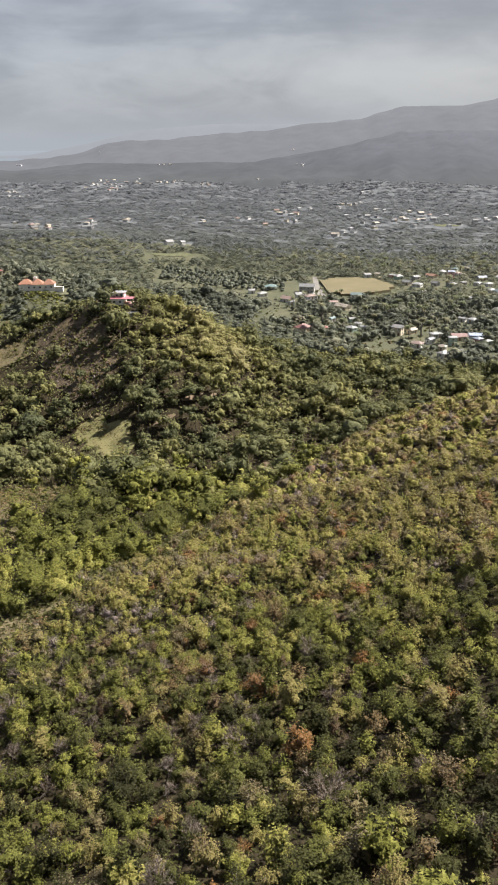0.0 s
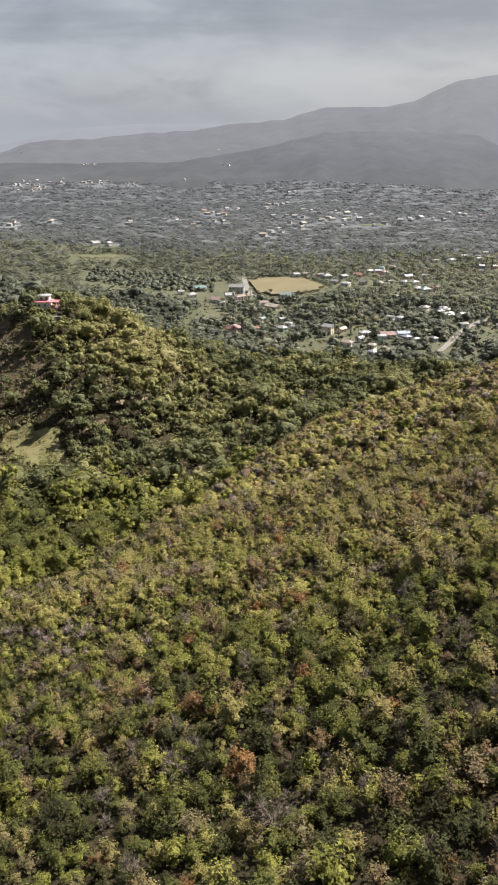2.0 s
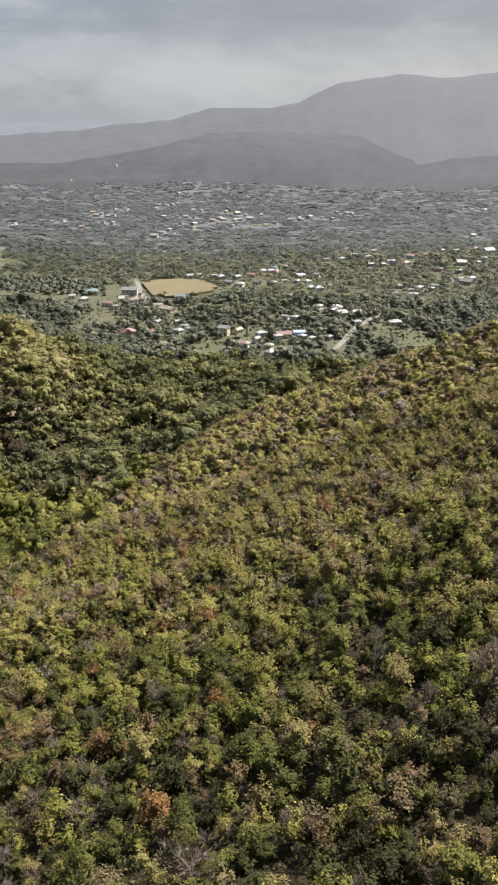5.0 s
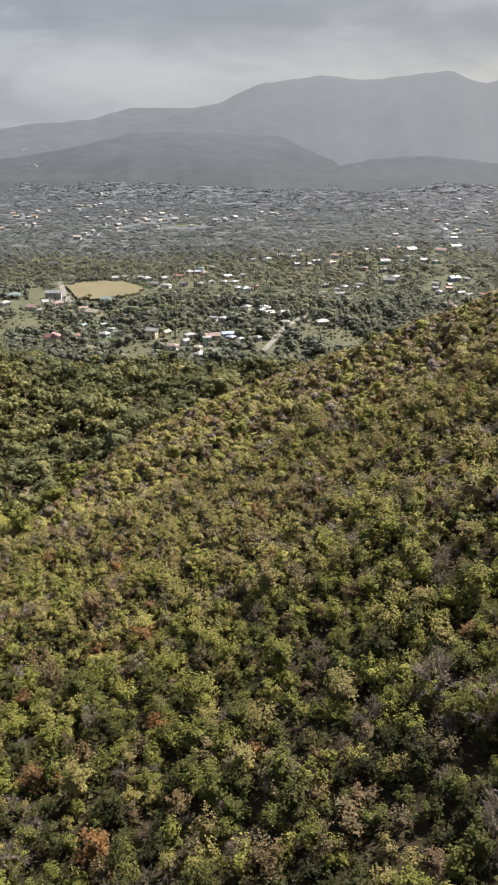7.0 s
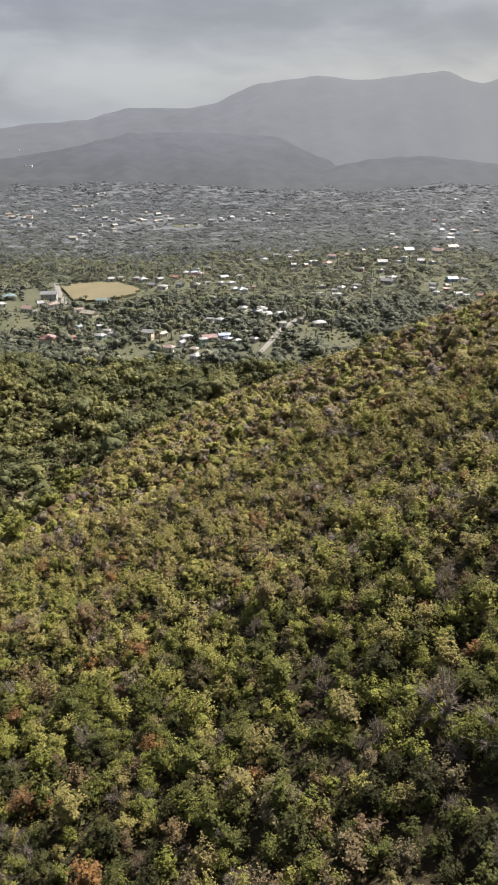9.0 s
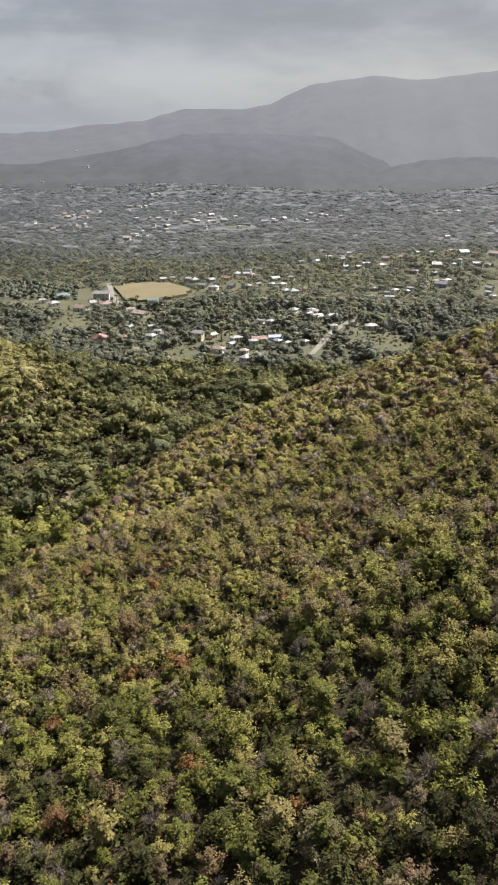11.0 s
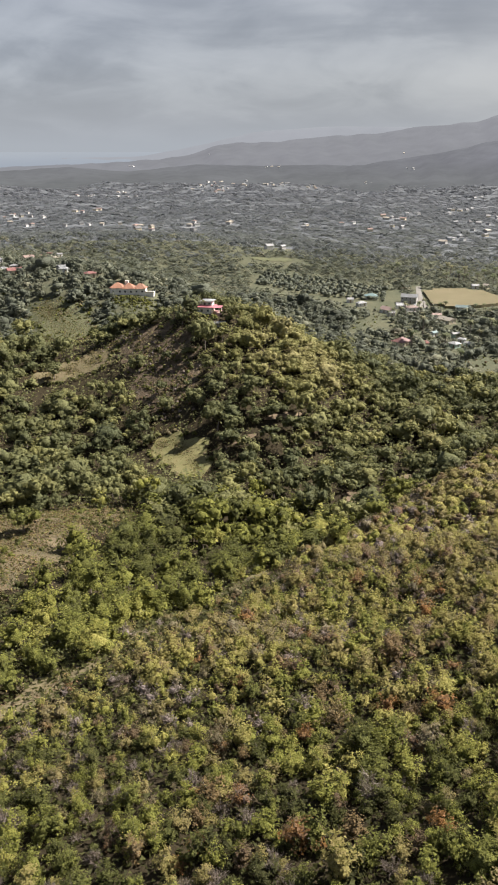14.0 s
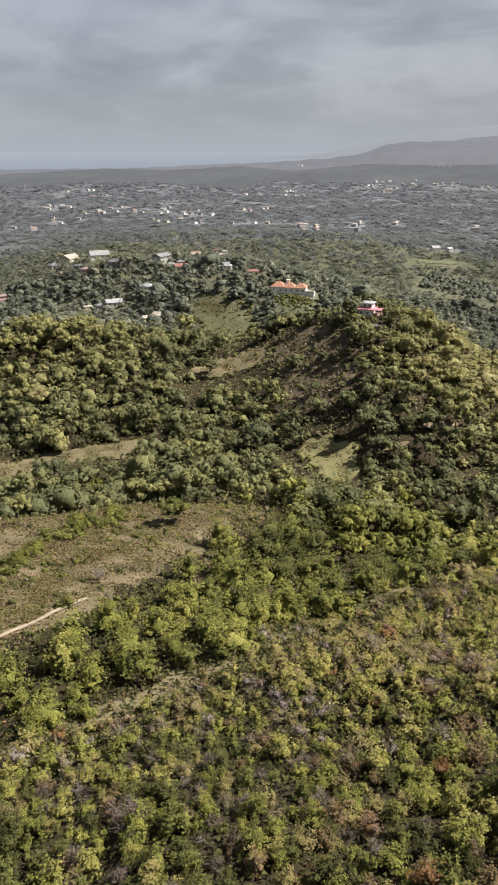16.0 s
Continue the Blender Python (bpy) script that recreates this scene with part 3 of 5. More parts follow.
def part(name, me_or_bm, material, parent, label="", at=None):
    """Links a mesh or bmesh as one part under a thing."""
    if isinstance(me_or_bm, bmesh.types.BMesh):
        me = bpy.data.meshes.new(name)
        me_or_bm.to_mesh(me)
        me_or_bm.free()
        if material:
            me.materials.append(material)
    else:
        me = me_or_bm
    ob = new(name, me)
    ob.parent = parent
    if at is not None:
        ob.matrix_basis = at
    return tagged(ob, label) if label else ob


def add_box(bm, x0, y0, z0, x1, y1, z1):
    v = [bm.verts.new(p) for p in ((x0, y0, z0), (x1, y0, z0), (x1, y1, z0), (x0, y1, z0), (x0, y0, z1), (x1, y0, z1), (x1, y1, z1), (x0, y1, z1))]
    for f in ((0, 3, 2, 1), (4, 5, 6, 7), (0, 1, 5, 4), (1, 2, 6, 5), (2, 3, 7, 6), (3, 0, 4, 7)):
        bm.faces.new([v[i] for i in f])


def box(*corners):
    bm = bmesh.new()
    add_box(bm, *corners)
    return bm


def roof_mesh(w, d, rise, eave, hip, z):
    """A hipped or gabled roof with eaves and a closed underside of its own thickness."""
    a, b = w / 2 + eave, d / 2 + eave
    inset = min(b, a * 0.85) if hip else 0.0
    bm = bmesh.new()
    rings = []
    for dz in (0.0, 0.14):
        rings.append([bm.verts.new(p) for p in ((-a, -b, z + dz), (a, -b, z + dz), (a, b, z + dz), (-a, b, z + dz))])
    lo, hi = rings
    r0, r1 = bm.verts.new((-a + inset, 0, z + rise + 0.14)), bm.verts.new((a - inset, 0, z + rise + 0.14))
    bm.faces.new(lo[::-1])
    for i in range(4):
        bm.faces.new((lo[i], lo[(i + 1) % 4], hi[(i + 1) % 4], hi[i]))
    bm.faces.new((hi[0], hi[1], r1, r0))
    bm.faces.new((hi[2], hi[3], r0, r1))
    bm.faces.new((hi[1], hi[2], r1))
    bm.faces.new((hi[3], hi[0], r0))
    return bm


def window_mesh(width, height, name):
    bm = box(-width / 2, -0.05, 0, width / 2, 0.03, height)
    me = bpy.data.meshes.new(name)
    bm.to_mesh(me)
    bm.free()
    return me


PANE = window_mesh(1.0, 1.1, "pane")
PANE.materials.append(MAT_GLASS)
FRAME_BM = bmesh.new()
for row in ((-0.62, -0.07, -0.12, 0.62, -0.0, 0.0), (-0.62, -0.07, 1.1, 0.62, -0.0, 1.22), (-0.62, -0.07, 0.0, -0.5, -0.0, 1.1), (0.5, -0.07, 0.0, 0.62, -0.0, 1.1), (-0.03, -0.07, 0.0, 0.03, -0.0, 1.1)):
    add_box(FRAME_BM, *row)
FRAME = bpy.data.meshes.new("window")
FRAME_BM.to_mesh(FRAME)
FRAME_BM.free()
FRAME.materials.append(MAT_TRIM)
DOOR = window_mesh(0.95, 2.05, "door")
DOOR.materials.append(MAT_TIMBER)
WALL_OF = {"W": "white", "G": "grey", "R": "cream", "B": "blue", "T": "white", "O": "cream", "P": "white", "C": "cream"}
ROOF_WORDS = {"W": "white sheet roof", "G": "grey sheet roof", "R": "red sheet roof", "B": "blue sheet roof", "T": "teal sheet roof", "O": "orange tiled roof", "P": "faded pink roof", "C": "cream sheet roof"}


def house(x, y, w, key, hr, detail=True, storeys=1, turn=None, deep=None, hip=None, wall=None, label="", group="", name="house", rise=None, z=None):
    """A small house: walls, roof, windows and a door."""
    d = deep if deep else w * hr.uniform(0.62, 0.9)
    turn = math.degrees(math.atan2(-x, y)) + hr.choice((-38, -22, 12, 30, 52)) if turn is None else turn
    hip = hr.random() < 0.5 if hip is None else hip
    tall = 2.6 * storeys
    wall = wall or (WALL_OF[key] if hr.random() < 0.75 else hr.choice(("white", "cream", "pink", "green")))
    z = float(ground_height(x, y)) if z is None else z
    root = new(name)
    root.matrix_basis = pose(x, y, z, 0, 0, turn)
    words = label or "%s%s house with a %s" % ("two-storey " if storeys > 1 else "small ", wall, ROOF_WORDS[key])
    tagged(root, words, "house", group)
    part("wall", box(-w / 2, -d / 2, -2.0, w / 2, d / 2, tall), PAINTS[wall], root)
    part("roof", roof_mesh(w, d, rise or d * hr.uniform(0.2, 0.3), 0.45, hip, tall), ROOFS[key], root)
    if not detail:
        return root
    for s in range(storeys):
        n = max(1, min(4, int(w / 3)))
        for k in range(n):
            u = -w / 2 + (k + 0.5) * w / n
            if s == 0 and k == n // 2:
                part("door", DOOR, None, root, at=pose(u, -d / 2 - 0.03, 0.05))
                continue
            win = part("window", FRAME, None, root, at=pose(u, -d / 2 - 0.004, 0.95 + 2.6 * s))
            part("pane", PANE, None, win)
        for side in (-1, 1):
            win = part("window", FRAME, None, root, at=pose(side * (w / 2 + 0.004), 0, 0.95 + 2.6 * s, 0, 0, 90 * side))
            part("pane", PANE, None, win)
    return root


GREEN_HOUSES = [
    (-124, 496, 9.6, "R"), (-92, 505, 5.8, "W"), (-90, 519, 4.0, "W"), (-84, 510, 4.5, "W"), (-60, 501, 6.3, "W"), (-37, 483, 4.9, "W"),
    (-35, 499, 6.9, "W"), (-20, 496, 9.3, "R"), (-10, 501, 7.8, "B"), (-8, 492, 4.9, "B"), (-23, 481, 3.6, "W"), (-28, 467, 4.5, "C"),
    (-26, 452, 6.3, "W"), (-15, 458, 8.1, "G"), (-44, 471, 7.1, "P"), (-112, 574, 10.9, "C"), (-160, 588, 9.1, "P"), (-188, 636, 9.9, "T"),
    (-185, 601, 7.0, "W"), (-145, 605, 9.3, "P"), (-154, 577, 3.7, "W")]
LANE_HOUSES = [
    (-119, 726, 7.3, "W"), (-96, 728, 7.3, "W"), (-89, 722, 9.0, "W"), (-74, 722, 9.0, "G"), (-60, 733, 11.8, "O"), (-52, 758, 8.4, "W"),
    (-42, 781, 5.8, "T"), (-78, 696, 9.5, "G"), (-68, 687, 7.7, "W"), (-53, 695, 6.0, "G"), (-43, 742, 7.3, "B"), (-22, 635, 5.5, "W"),
    (-60, 657, 4.6, "W"), (-15, 734, 10.0, "B"), (-17, 704, 6.1, "W"), (-8, 704, 8.7, "W"), (-4, 675, 5.8, "W"), (2, 672, 7.5, "T"),
    (2, 588, 5.8, "W"), (-21, 549, 3.4, "W"), (-14, 547, 5.5, "W"), (-111, 530, 4.1, "T")]
HILLSIDE_HOUSES = [
    (99, 830, 12.3, "P"), (89, 794, 11.8, "O"), (74, 806, 7.0, "W"), (26, 835, 9.3, "W"), (40, 861, 7.4, "W"), (54, 840, 4.6, "W"),
    (63, 884, 6.1, "W"), (54, 794, 6.9, "G"), (53, 772, 4.8, "W"), (182, 855, 12.9, "W"), (215, 853, 14.1, "P"), (238, 884, 14.6, "P"),
    (283, 1064, 10.8, "W"), (143, 790, 11.9, "G"), (160, 792, 6.0, "W"), (167, 799, 6.0, "W"), (184, 796, 11.1, "G"), (135, 712, 14.3, "G"),
    (142, 726, 10.0, "W"), (195, 717, 11.9, "B"), (173, 694, 8.8, "W")]
EASTERN_HOUSES = [
    (168, 676, 5.2, "W"), (190, 646, 5.8, "W"), (184, 654, 6.7, "G"), (105, 697, 8.7, "G"), (90, 688, 6.2, "W"), (83, 675, 5.0, "W"),
    (56, 537, 8.1, "W"), (30, 567, 7.1, "W"), (16, 590, 4.4, "W"), (12, 576, 7.2, "G"), (39, 636, 3.2, "W"), (67, 658, 3.3, "G"),
    (135, 756, 5.7, "G"), (148, 858, 4.3, "W"), (9, 492, 4.9, "G"), (30, 534, 4.0, "W")]
WESTERN_HOUSES = [
    (-530, 453, 13.5, "C"), (-490, 450, 14.5, "W"), (-457, 437, 10.7, "G"), (-528, 434, 8.3, "G"), (-470, 418, 9.1, "P"), (-422, 452, 12.7, "G"),
    (-391, 440, 9.9, "R"), (-404, 443, 5.8, "W"), (-620, 618, 10.6, "C"), (-386, 400, 10.1, "W"), (-393, 373, 10.5, "W"), (-398, 366, 6.6, "G"),
    (-342, 354, 8.4, "C"), (-336, 358, 7.2, "C"), (-504, 365, 7.6, "P"), (-343, 435, 6.0, "W"), (-501, 600, 7.6, "R"), (-518, 632, 5.9, "R"),
    (-425, 494, 7.9, "P"), (-311, 421, 6.6, "R")]
PLAIN_HOUSES = [
    (-360, 1280), (-339, 1268), (-358, 1396), (-298, 1457), (-306, 1535), (-198, 1072), (-213, 1024), (-252, 1289), (-287, 1618), (-327, 1994),
    (-217, 1295), (-186, 1188), (-165, 1250), (-160, 1291), (-128, 1177), (-140, 1379), (-78, 1186), (-66, 1225), (-132, 1261), (-205, 1397),
    (-390, 1196), (-401, 1175), (-436, 1106), (-338, 1118), (-31, 1313), (-360, 1309), (-304, 1163), (-314, 1540), (-207, 1100), (-339, 2023),
    (-180, 1139), (-167, 1242), (-126, 1274), (-97, 1363), (-28, 1286), (6, 1330), (23, 1317), (50, 1425), (83, 1392), (267, 1522),
    (285, 1531), (491, 1837), (321, 1262), (322, 1322), (531, 1730), (380, 1363), (446, 1471), (312, 1164)]
COAST_HOUSES = [
    (-1373, 2541), (-1118, 2028), (-1061, 1955), (-1124, 2185), (-1093, 2259), (-1005, 2271), (-644, 1019), (-1255, 1821), (-2092, 1606), (-1289, 1036),
    (-1316, 1101), (-1647, 1397), (-1133, 1000), (-1443, 1354), (-1148, 1118), (-1054, 1066), (-1043, 1118), (-942, 1064), (-958, 1097), (-1279, 1675),
    (-758, 1018), (-1158, 1679), (-1036, 1892), (-1042, 2013), (-1004, 2091), (-942, 2140), (-1218, 2533), (-972, 759), (-1083, 887), (-1023, 762),
    (-919, 1196), (-824, 992), (-917, 967), (-822, 2165), (293, 1104), (342, 1147), (211, 1102), (-604, 957), (-599, 1075), (-442, 1131),
    (-364, 821), (-352, 831)]
for rows, share in ((LANE_HOUSES, 0.7), (HILLSIDE_HOUSES, 0.8), (EASTERN_HOUSES, 0.8), (GREEN_HOUSES, 0.3), (WESTERN_HOUSES, 0.3)):
    er = random.Random(len(rows))
    for x, y, w, key in list(rows):
        if er.random() < share:
            nx, ny = x + er.choice((-1, 1)) * er.uniform(9, 17), y + er.uniform(-6, 14)
            if all(math.hypot(nx - ox, ny - oy) > 8 for ox, oy, _, _ in rows) and not (-170 < nx < -75 and 610 < ny < 725):
                rows.append((nx, ny, er.uniform(4.6, 7.5), er.choice("WWGGPCR")))
hr = random.Random(5)
for rows, group in ((GREEN_HOUSES, "houses below the playing field"), (LANE_HOUSES, "houses behind the playing field"), (HILLSIDE_HOUSES, "houses on the far hillside"),
                    (EASTERN_HOUSES, "houses east of the road"), (WESTERN_HOUSES, "houses on the western hill")):
    for x, y, w, key in rows:
        w = max(w * (1.04 if math.hypot(x, y) < 700 else 0.8), 4.8)
        house(x, y, w, key, hr, True, 2 if hr.random() < 0.04 else 1, group=group)
        HOUSE_SPOTS.append((x, y, w * 0.75 + 1.2))
nr = random.Random(8)
COAST_HOUSES += [(x + nr.choice((-1, 1)) * nr.uniform(14, 40), y + nr.uniform(-25, 60)) for x, y in COAST_HOUSES for k in range(3) if x < -580 and y > 850]
PLAIN_HOUSES += [(x + nr.choice((-1, 1)) * nr.uniform(13, 26), y + nr.uniform(-12, 30)) for x, y in PLAIN_HOUSES if nr.random() < 0.5]
for rows in (PLAIN_HOUSES, COAST_HOUSES):
    for x, y in rows:
        key = hr.choice("WWWGGCCP")
        # half the walls grey, so haze on white paint is in the colour
        house(x, y, hr.uniform(5.5, 9.5), key, hr, False, 1.2, wall=hr.choice(("white", "cream", "grey", "grey")), group="distant houses on the plain", label="far white-walled house with a %s among woods" % ROOF_WORDS[key])
        HOUSE_SPOTS.append((x, y, 15))


# pale houses scattered over the misty foothills
for x, y, z in ((-2068, 3097, 33), (-1796, 3352, 82), (-1250, 2778, 46), (-1117, 2325, 16), (-1198, 2224, 14), (-895, 3375, 90), (-744, 2388, 14), (-691, 2655, 50)):
    for k in range(hr.randint(1, 3)):
        house(x + k * hr.uniform(16, 26), y - 2, hr.uniform(7, 11), hr.choice("WGC"), hr, False, 1.0, wall="white", group="distant houses on the foothills", label="far white-walled house with a pale roof on a wooded foothill", z=z + hr.uniform(-0.5, 1.2))


def hilltop_house():
    """White two-storey house with a pink lower roof, a flat pale upper roof and a terrace."""
    hx, hy = -181, 338
    root = new("hilltop_house")
    root.matrix_basis = pose(hx, hy, float(ground_height(hx, hy)) - 0.4, 0, 0, 14)
    tagged(root, "white two-storey house with pink roofs on the hilltop", "house")
    part("wall", box(-4.6, -3.6, -3.5, 3.4, 3.6, 3.0), PAINTS["white"], root)
    part("upper_wall", box(-1.8, -1.6, 3.0, 3.2, 3.3, 5.6), PAINTS["white"], root)
    part("roof", roof_mesh(8.0, 7.2, 1.3, 0.5, True, 3.0), HOUSE_PINK, root, "faded pink hipped roof")
    part("upper_roof", roof_mesh(5.4, 5.2, 0.7, 0.5, True, 5.6), ROOFS["W"], root, "pale sheet upper roof", pose(0.7, 0.85, 0))
    part("terrace", box(3.4, -3.4, -3.5, 7.4, 2.6, 0.6), PAINTS["pink"], root, "pink-washed terrace")
    part("terrace_roof", roof_mesh(4.2, 5.6, 0.5, 0.3, False, 2.9), HOUSE_PINK, root, "", pose(5.4, -0.4, 0))
    for px, py in ((7.0, -3.0), (7.0, 2.2), (3.9, -3.0)):
        part("post", box(px - 0.12, py - 0.12, 0.6, px + 0.12, py + 0.12, 2.9), MAT_TRIM, root)
    for u, zz in ((-3.4, 0.9), (-1.4, 0.9), (1.6, 0.9), (-3.4, -1.9), (-0.6, -1.9), (2.0, -1.9)):
        part("pane", PANE, None, part("window", FRAME, None, root, at=pose(u, -3.605, zz)))
    for u in (-0.4, 2.0):
        part("pane", PANE, None, part("window", FRAME, None, root, at=pose(u, -1.605, 3.9)))
    for v in (-1.6, 1.4):
        part("pane", PANE, None, part("window", FRAME, None, root, at=pose(-4.605, v, 0.9, 0, 0, -90)))
    HOUSE_SPOTS.append((hx, hy, 6.5))


def villa():
    """Long white villa with three hipped orange roofs, a chimney-like tower and a walled terrace."""
    vx, vy = -268, 402
    root = new("villa")
    root.matrix_basis = pose(vx, vy, float(ground_height(vx, vy)) - 0.8, 0, 0, 24)
    tagged(root, "long white villa with hipped orange tile roofs", "villa")
    for u, v, w, d, h in ((-7.5, 0.0, 8.0, 9.0, 3.6), (-0.5, -0.8, 7.0, 8.0, 3.4), (6.2, -0.4, 6.8, 7.4, 3.2)):
        part("wall", box(u - w / 2, v - d / 2, -4.0, u + w / 2, v + d / 2, h), PAINTS["white"], root)
        part("roof", roof_mesh(w, d, 2.7, 0.45, True, h), ROOFS["O"], root, "orange tile roof", pose(u, v, 0))
        for k in (-1, 1):
            part("pane", PANE, None, part("window", FRAME, None, root, at=pose(u + k * w * 0.25, v - d / 2 - 0.005, 1.2)))
            part("pane", PANE, None, part("window", FRAME, None, root, at=pose(u + k * w * 0.25, v - d / 2 - 0.005, -2.2)))
    part("tower", box(-3.4, 1.6, 3.2, -1.2, 3.6, 7.0), PAINTS["white"], root)
    part("terrace", box(9.6, -3.4, -4.0, 14.5, 2.4, 0.9), PAINTS["white"], root, "white walled terrace")
    part("parapet", box(9.6, -3.7, 0.9, 14.8, -3.4, 1.7), PAINTS["cream"], root)
    HOUSE_SPOTS.append((vx - 4, vy - 2, 9.0))
    HOUSE_SPOTS.append((vx + 6, vy + 3, 9.0))
    HOUSE_SPOTS.append((vx + 14, vy + 7, 7.0))


HOUSE_PINK = sheet_material("pink_red_sheet", (0.46, 0.15, 0.18), (0.36, 0.17, 0.18), 0.0)
hilltop_house()
villa()
house(-222, 420, 13.0, "O", hr, True, 1, 8, 5.0, True, "cream", "long low house with a faded orange roof behind the hilltop house")
house(-170, 330, 5.5, "G", hr, False, 0.25, 30, 4.0, False, "grey", "low grey sheet-roofed shed below the hilltop house", name="shed", rise=0.5)
HOUSE_SPOTS.append((-170, 330, 4.5))
house(-155, 634, 12.5, "G", hr, True, 2, 6, 9.0, False, "grey", "large two-storey grey building beside the playing field", name="school_building")
house(-110, 625, 10.5, "T", hr, True, 1, 4, 6.0, False, "white", "low pavilion with a bright teal roof at the field's edge", name="pavilion")
HOUSE_SPOTS += [(-222, 420, 10), (-155, 634, 11), (-110, 622, 8), (-118, 612, 6)]

# ---- trees ----
def grow_limb(verts, tris, a, b, ra, rb, sides=4):
    """A tapered limb from a to b, added to lists."""
    a, b = np.array(a, float), np.array(b, float)
    d = (b - a) / (np.linalg.norm(b - a) + 1e-9)
    u = np.cross(d, (0.3, 0.9, 0.2))
    u /= np.linalg.norm(u)
    v = np.cross(d, u)
    n = len(verts)
    for p, r in ((a, ra), (b, rb)):
        for k in range(sides):
            w = 2 * math.pi * k / sides
            verts.append(p + r * (math.cos(w) * u + math.sin(w) * v))
    for k in range(sides):
        j = (k + 1) % sides
        tris.append((n + k, n + j, n + sides + j))
        tris.append((n + k, n + sides + j, n + sides + k))


def leaf_clumps(rng, centres, normals, size):
    """Small tilted leaf clumps of three points each."""
    n = len(centres)
    t = np.cross(normals, rng.normal(size=(n, 3)))
    t /= np.linalg.norm(t, axis=1)[:, None] + 1e-9
    b = np.cross(normals, t)
    s = 1.25 * size * rng.uniform(0.6, 1.25, (n, 1))
    w = rng.uniform(0.55, 0.95, (n, 1))
    droop = rng.uniform(-0.4, 0.1, (n, 1)) * s
    v = np.stack([centres + t * s + normals * droop, centres - t * s * 0.6 + b * s * w, centres - t * s * 0.6 - b * s * w], 1).reshape(-1, 3)
    return v, np.arange(3 * n).reshape(n, 3)


PHI = (1 + 5 ** 0.5) / 2
BALL = np.array([(-1, PHI, 0), (1, PHI, 0), (-1, -PHI, 0), (1, -PHI, 0), (0, -1, PHI), (0, 1, PHI), (0, -1, -PHI), (0, 1, -PHI), (PHI, 0, -1), (PHI, 0, 1), (-PHI, 0, -1), (-PHI, 0, 1)]) / math.hypot(1, PHI)
BALL_FACES = np.array([(0, 11, 5), (0, 5, 1), (0, 1, 7), (0, 7, 10), (0, 10, 11), (1, 5, 9), (5, 11, 4), (11, 10, 2), (10, 7, 6), (7, 1, 8),
                       (3, 9, 4), (3, 4, 2), (3, 2, 6), (3, 6, 8), (3, 8, 9), (4, 9, 5), (2, 4, 11), (6, 2, 10), (8, 6, 7), (9, 8, 1)])


def lumps(rng, centres, radii, flat, uneven=0.2):
    """Uneven leafy masses inside a crown, open below."""
    V, F = [], []
    for c, r in zip(centres, radii):
        q = rng.normal(size=(3, 3))
        q, _ = np.linalg.qr(q)
        b = BALL @ q * (1 + rng.uniform(-uneven, uneven, (12, 1)))
        f = BALL_FACES if np.linalg.det(q) > 0 else BALL_FACES[:, ::-1]
        f = f[b[f].mean(1)[:, 2] > -0.45]
        F.append(f + 12 * len(V))
        V.append(b * r * [1, 1, flat] + c)
    return np.concatenate(V), np.concatenate(F)


def crown_shape(rng, radius, height, base, lobes, clumps, size, flat=0.8, core=0.66, lift=0.0, lobe=(0.36, 0.6)):
    """Leaf clumps over several rounded lobes, denser on top, with gaps between them."""
    cs, rs = [], []
    for k in range(lobes):
        a, d = rng.uniform(0, 2 * math.pi), radius * 0.72 * math.sqrt(rng.uniform(0.03, 1))
        cs.append((d * math.cos(a), d * math.sin(a), base + (height - base) * rng.uniform(0.35, 0.82) * (1 - 0.35 * (d / radius) ** 2)))
        rs.append(radius * rng.uniform(*lobe))
    cs, rs = np.array(cs), np.array(rs)
    pick = rng.choice(lobes, clumps, p=rs ** 2 / (rs ** 2).sum())
    n = rng.normal(size=(clumps, 3))
    n[:, 2] = np.abs(n[:, 2]) * 1.1 - 0.35
    n /= np.linalg.norm(n, axis=1)[:, None]
    c = cs[pick] + n * rs[pick][:, None] * rng.uniform(0.7, 1.14, (clumps, 1)) * [1, 1, flat]
    n = n + rng.normal(size=n.shape) * 0.3 + [0, 0, lift]
    n /= np.linalg.norm(n, axis=1)[:, None]
    v, t = leaf_clumps(rng, c, n, size)
    if core:
        cv, ct = lumps(rng, cs, rs * core, flat)
        return np.concatenate([v, cv]), np.concatenate([t, ct + len(v)]), cs, len(ct)
    return v, t, cs, 0


def blades(rng, starts, ends, width):
    """Thin flat twigs, each tapering to its tip."""
    d = ends - starts
    side = np.cross(d, rng.normal(size=d.shape))
    side *= width / (np.linalg.norm(side, axis=1)[:, None] + 1e-9)
    v = np.stack([starts - side, starts + side, ends], 1).reshape(-1, 3)
    return v, np.arange(len(v)).reshape(-1, 3)


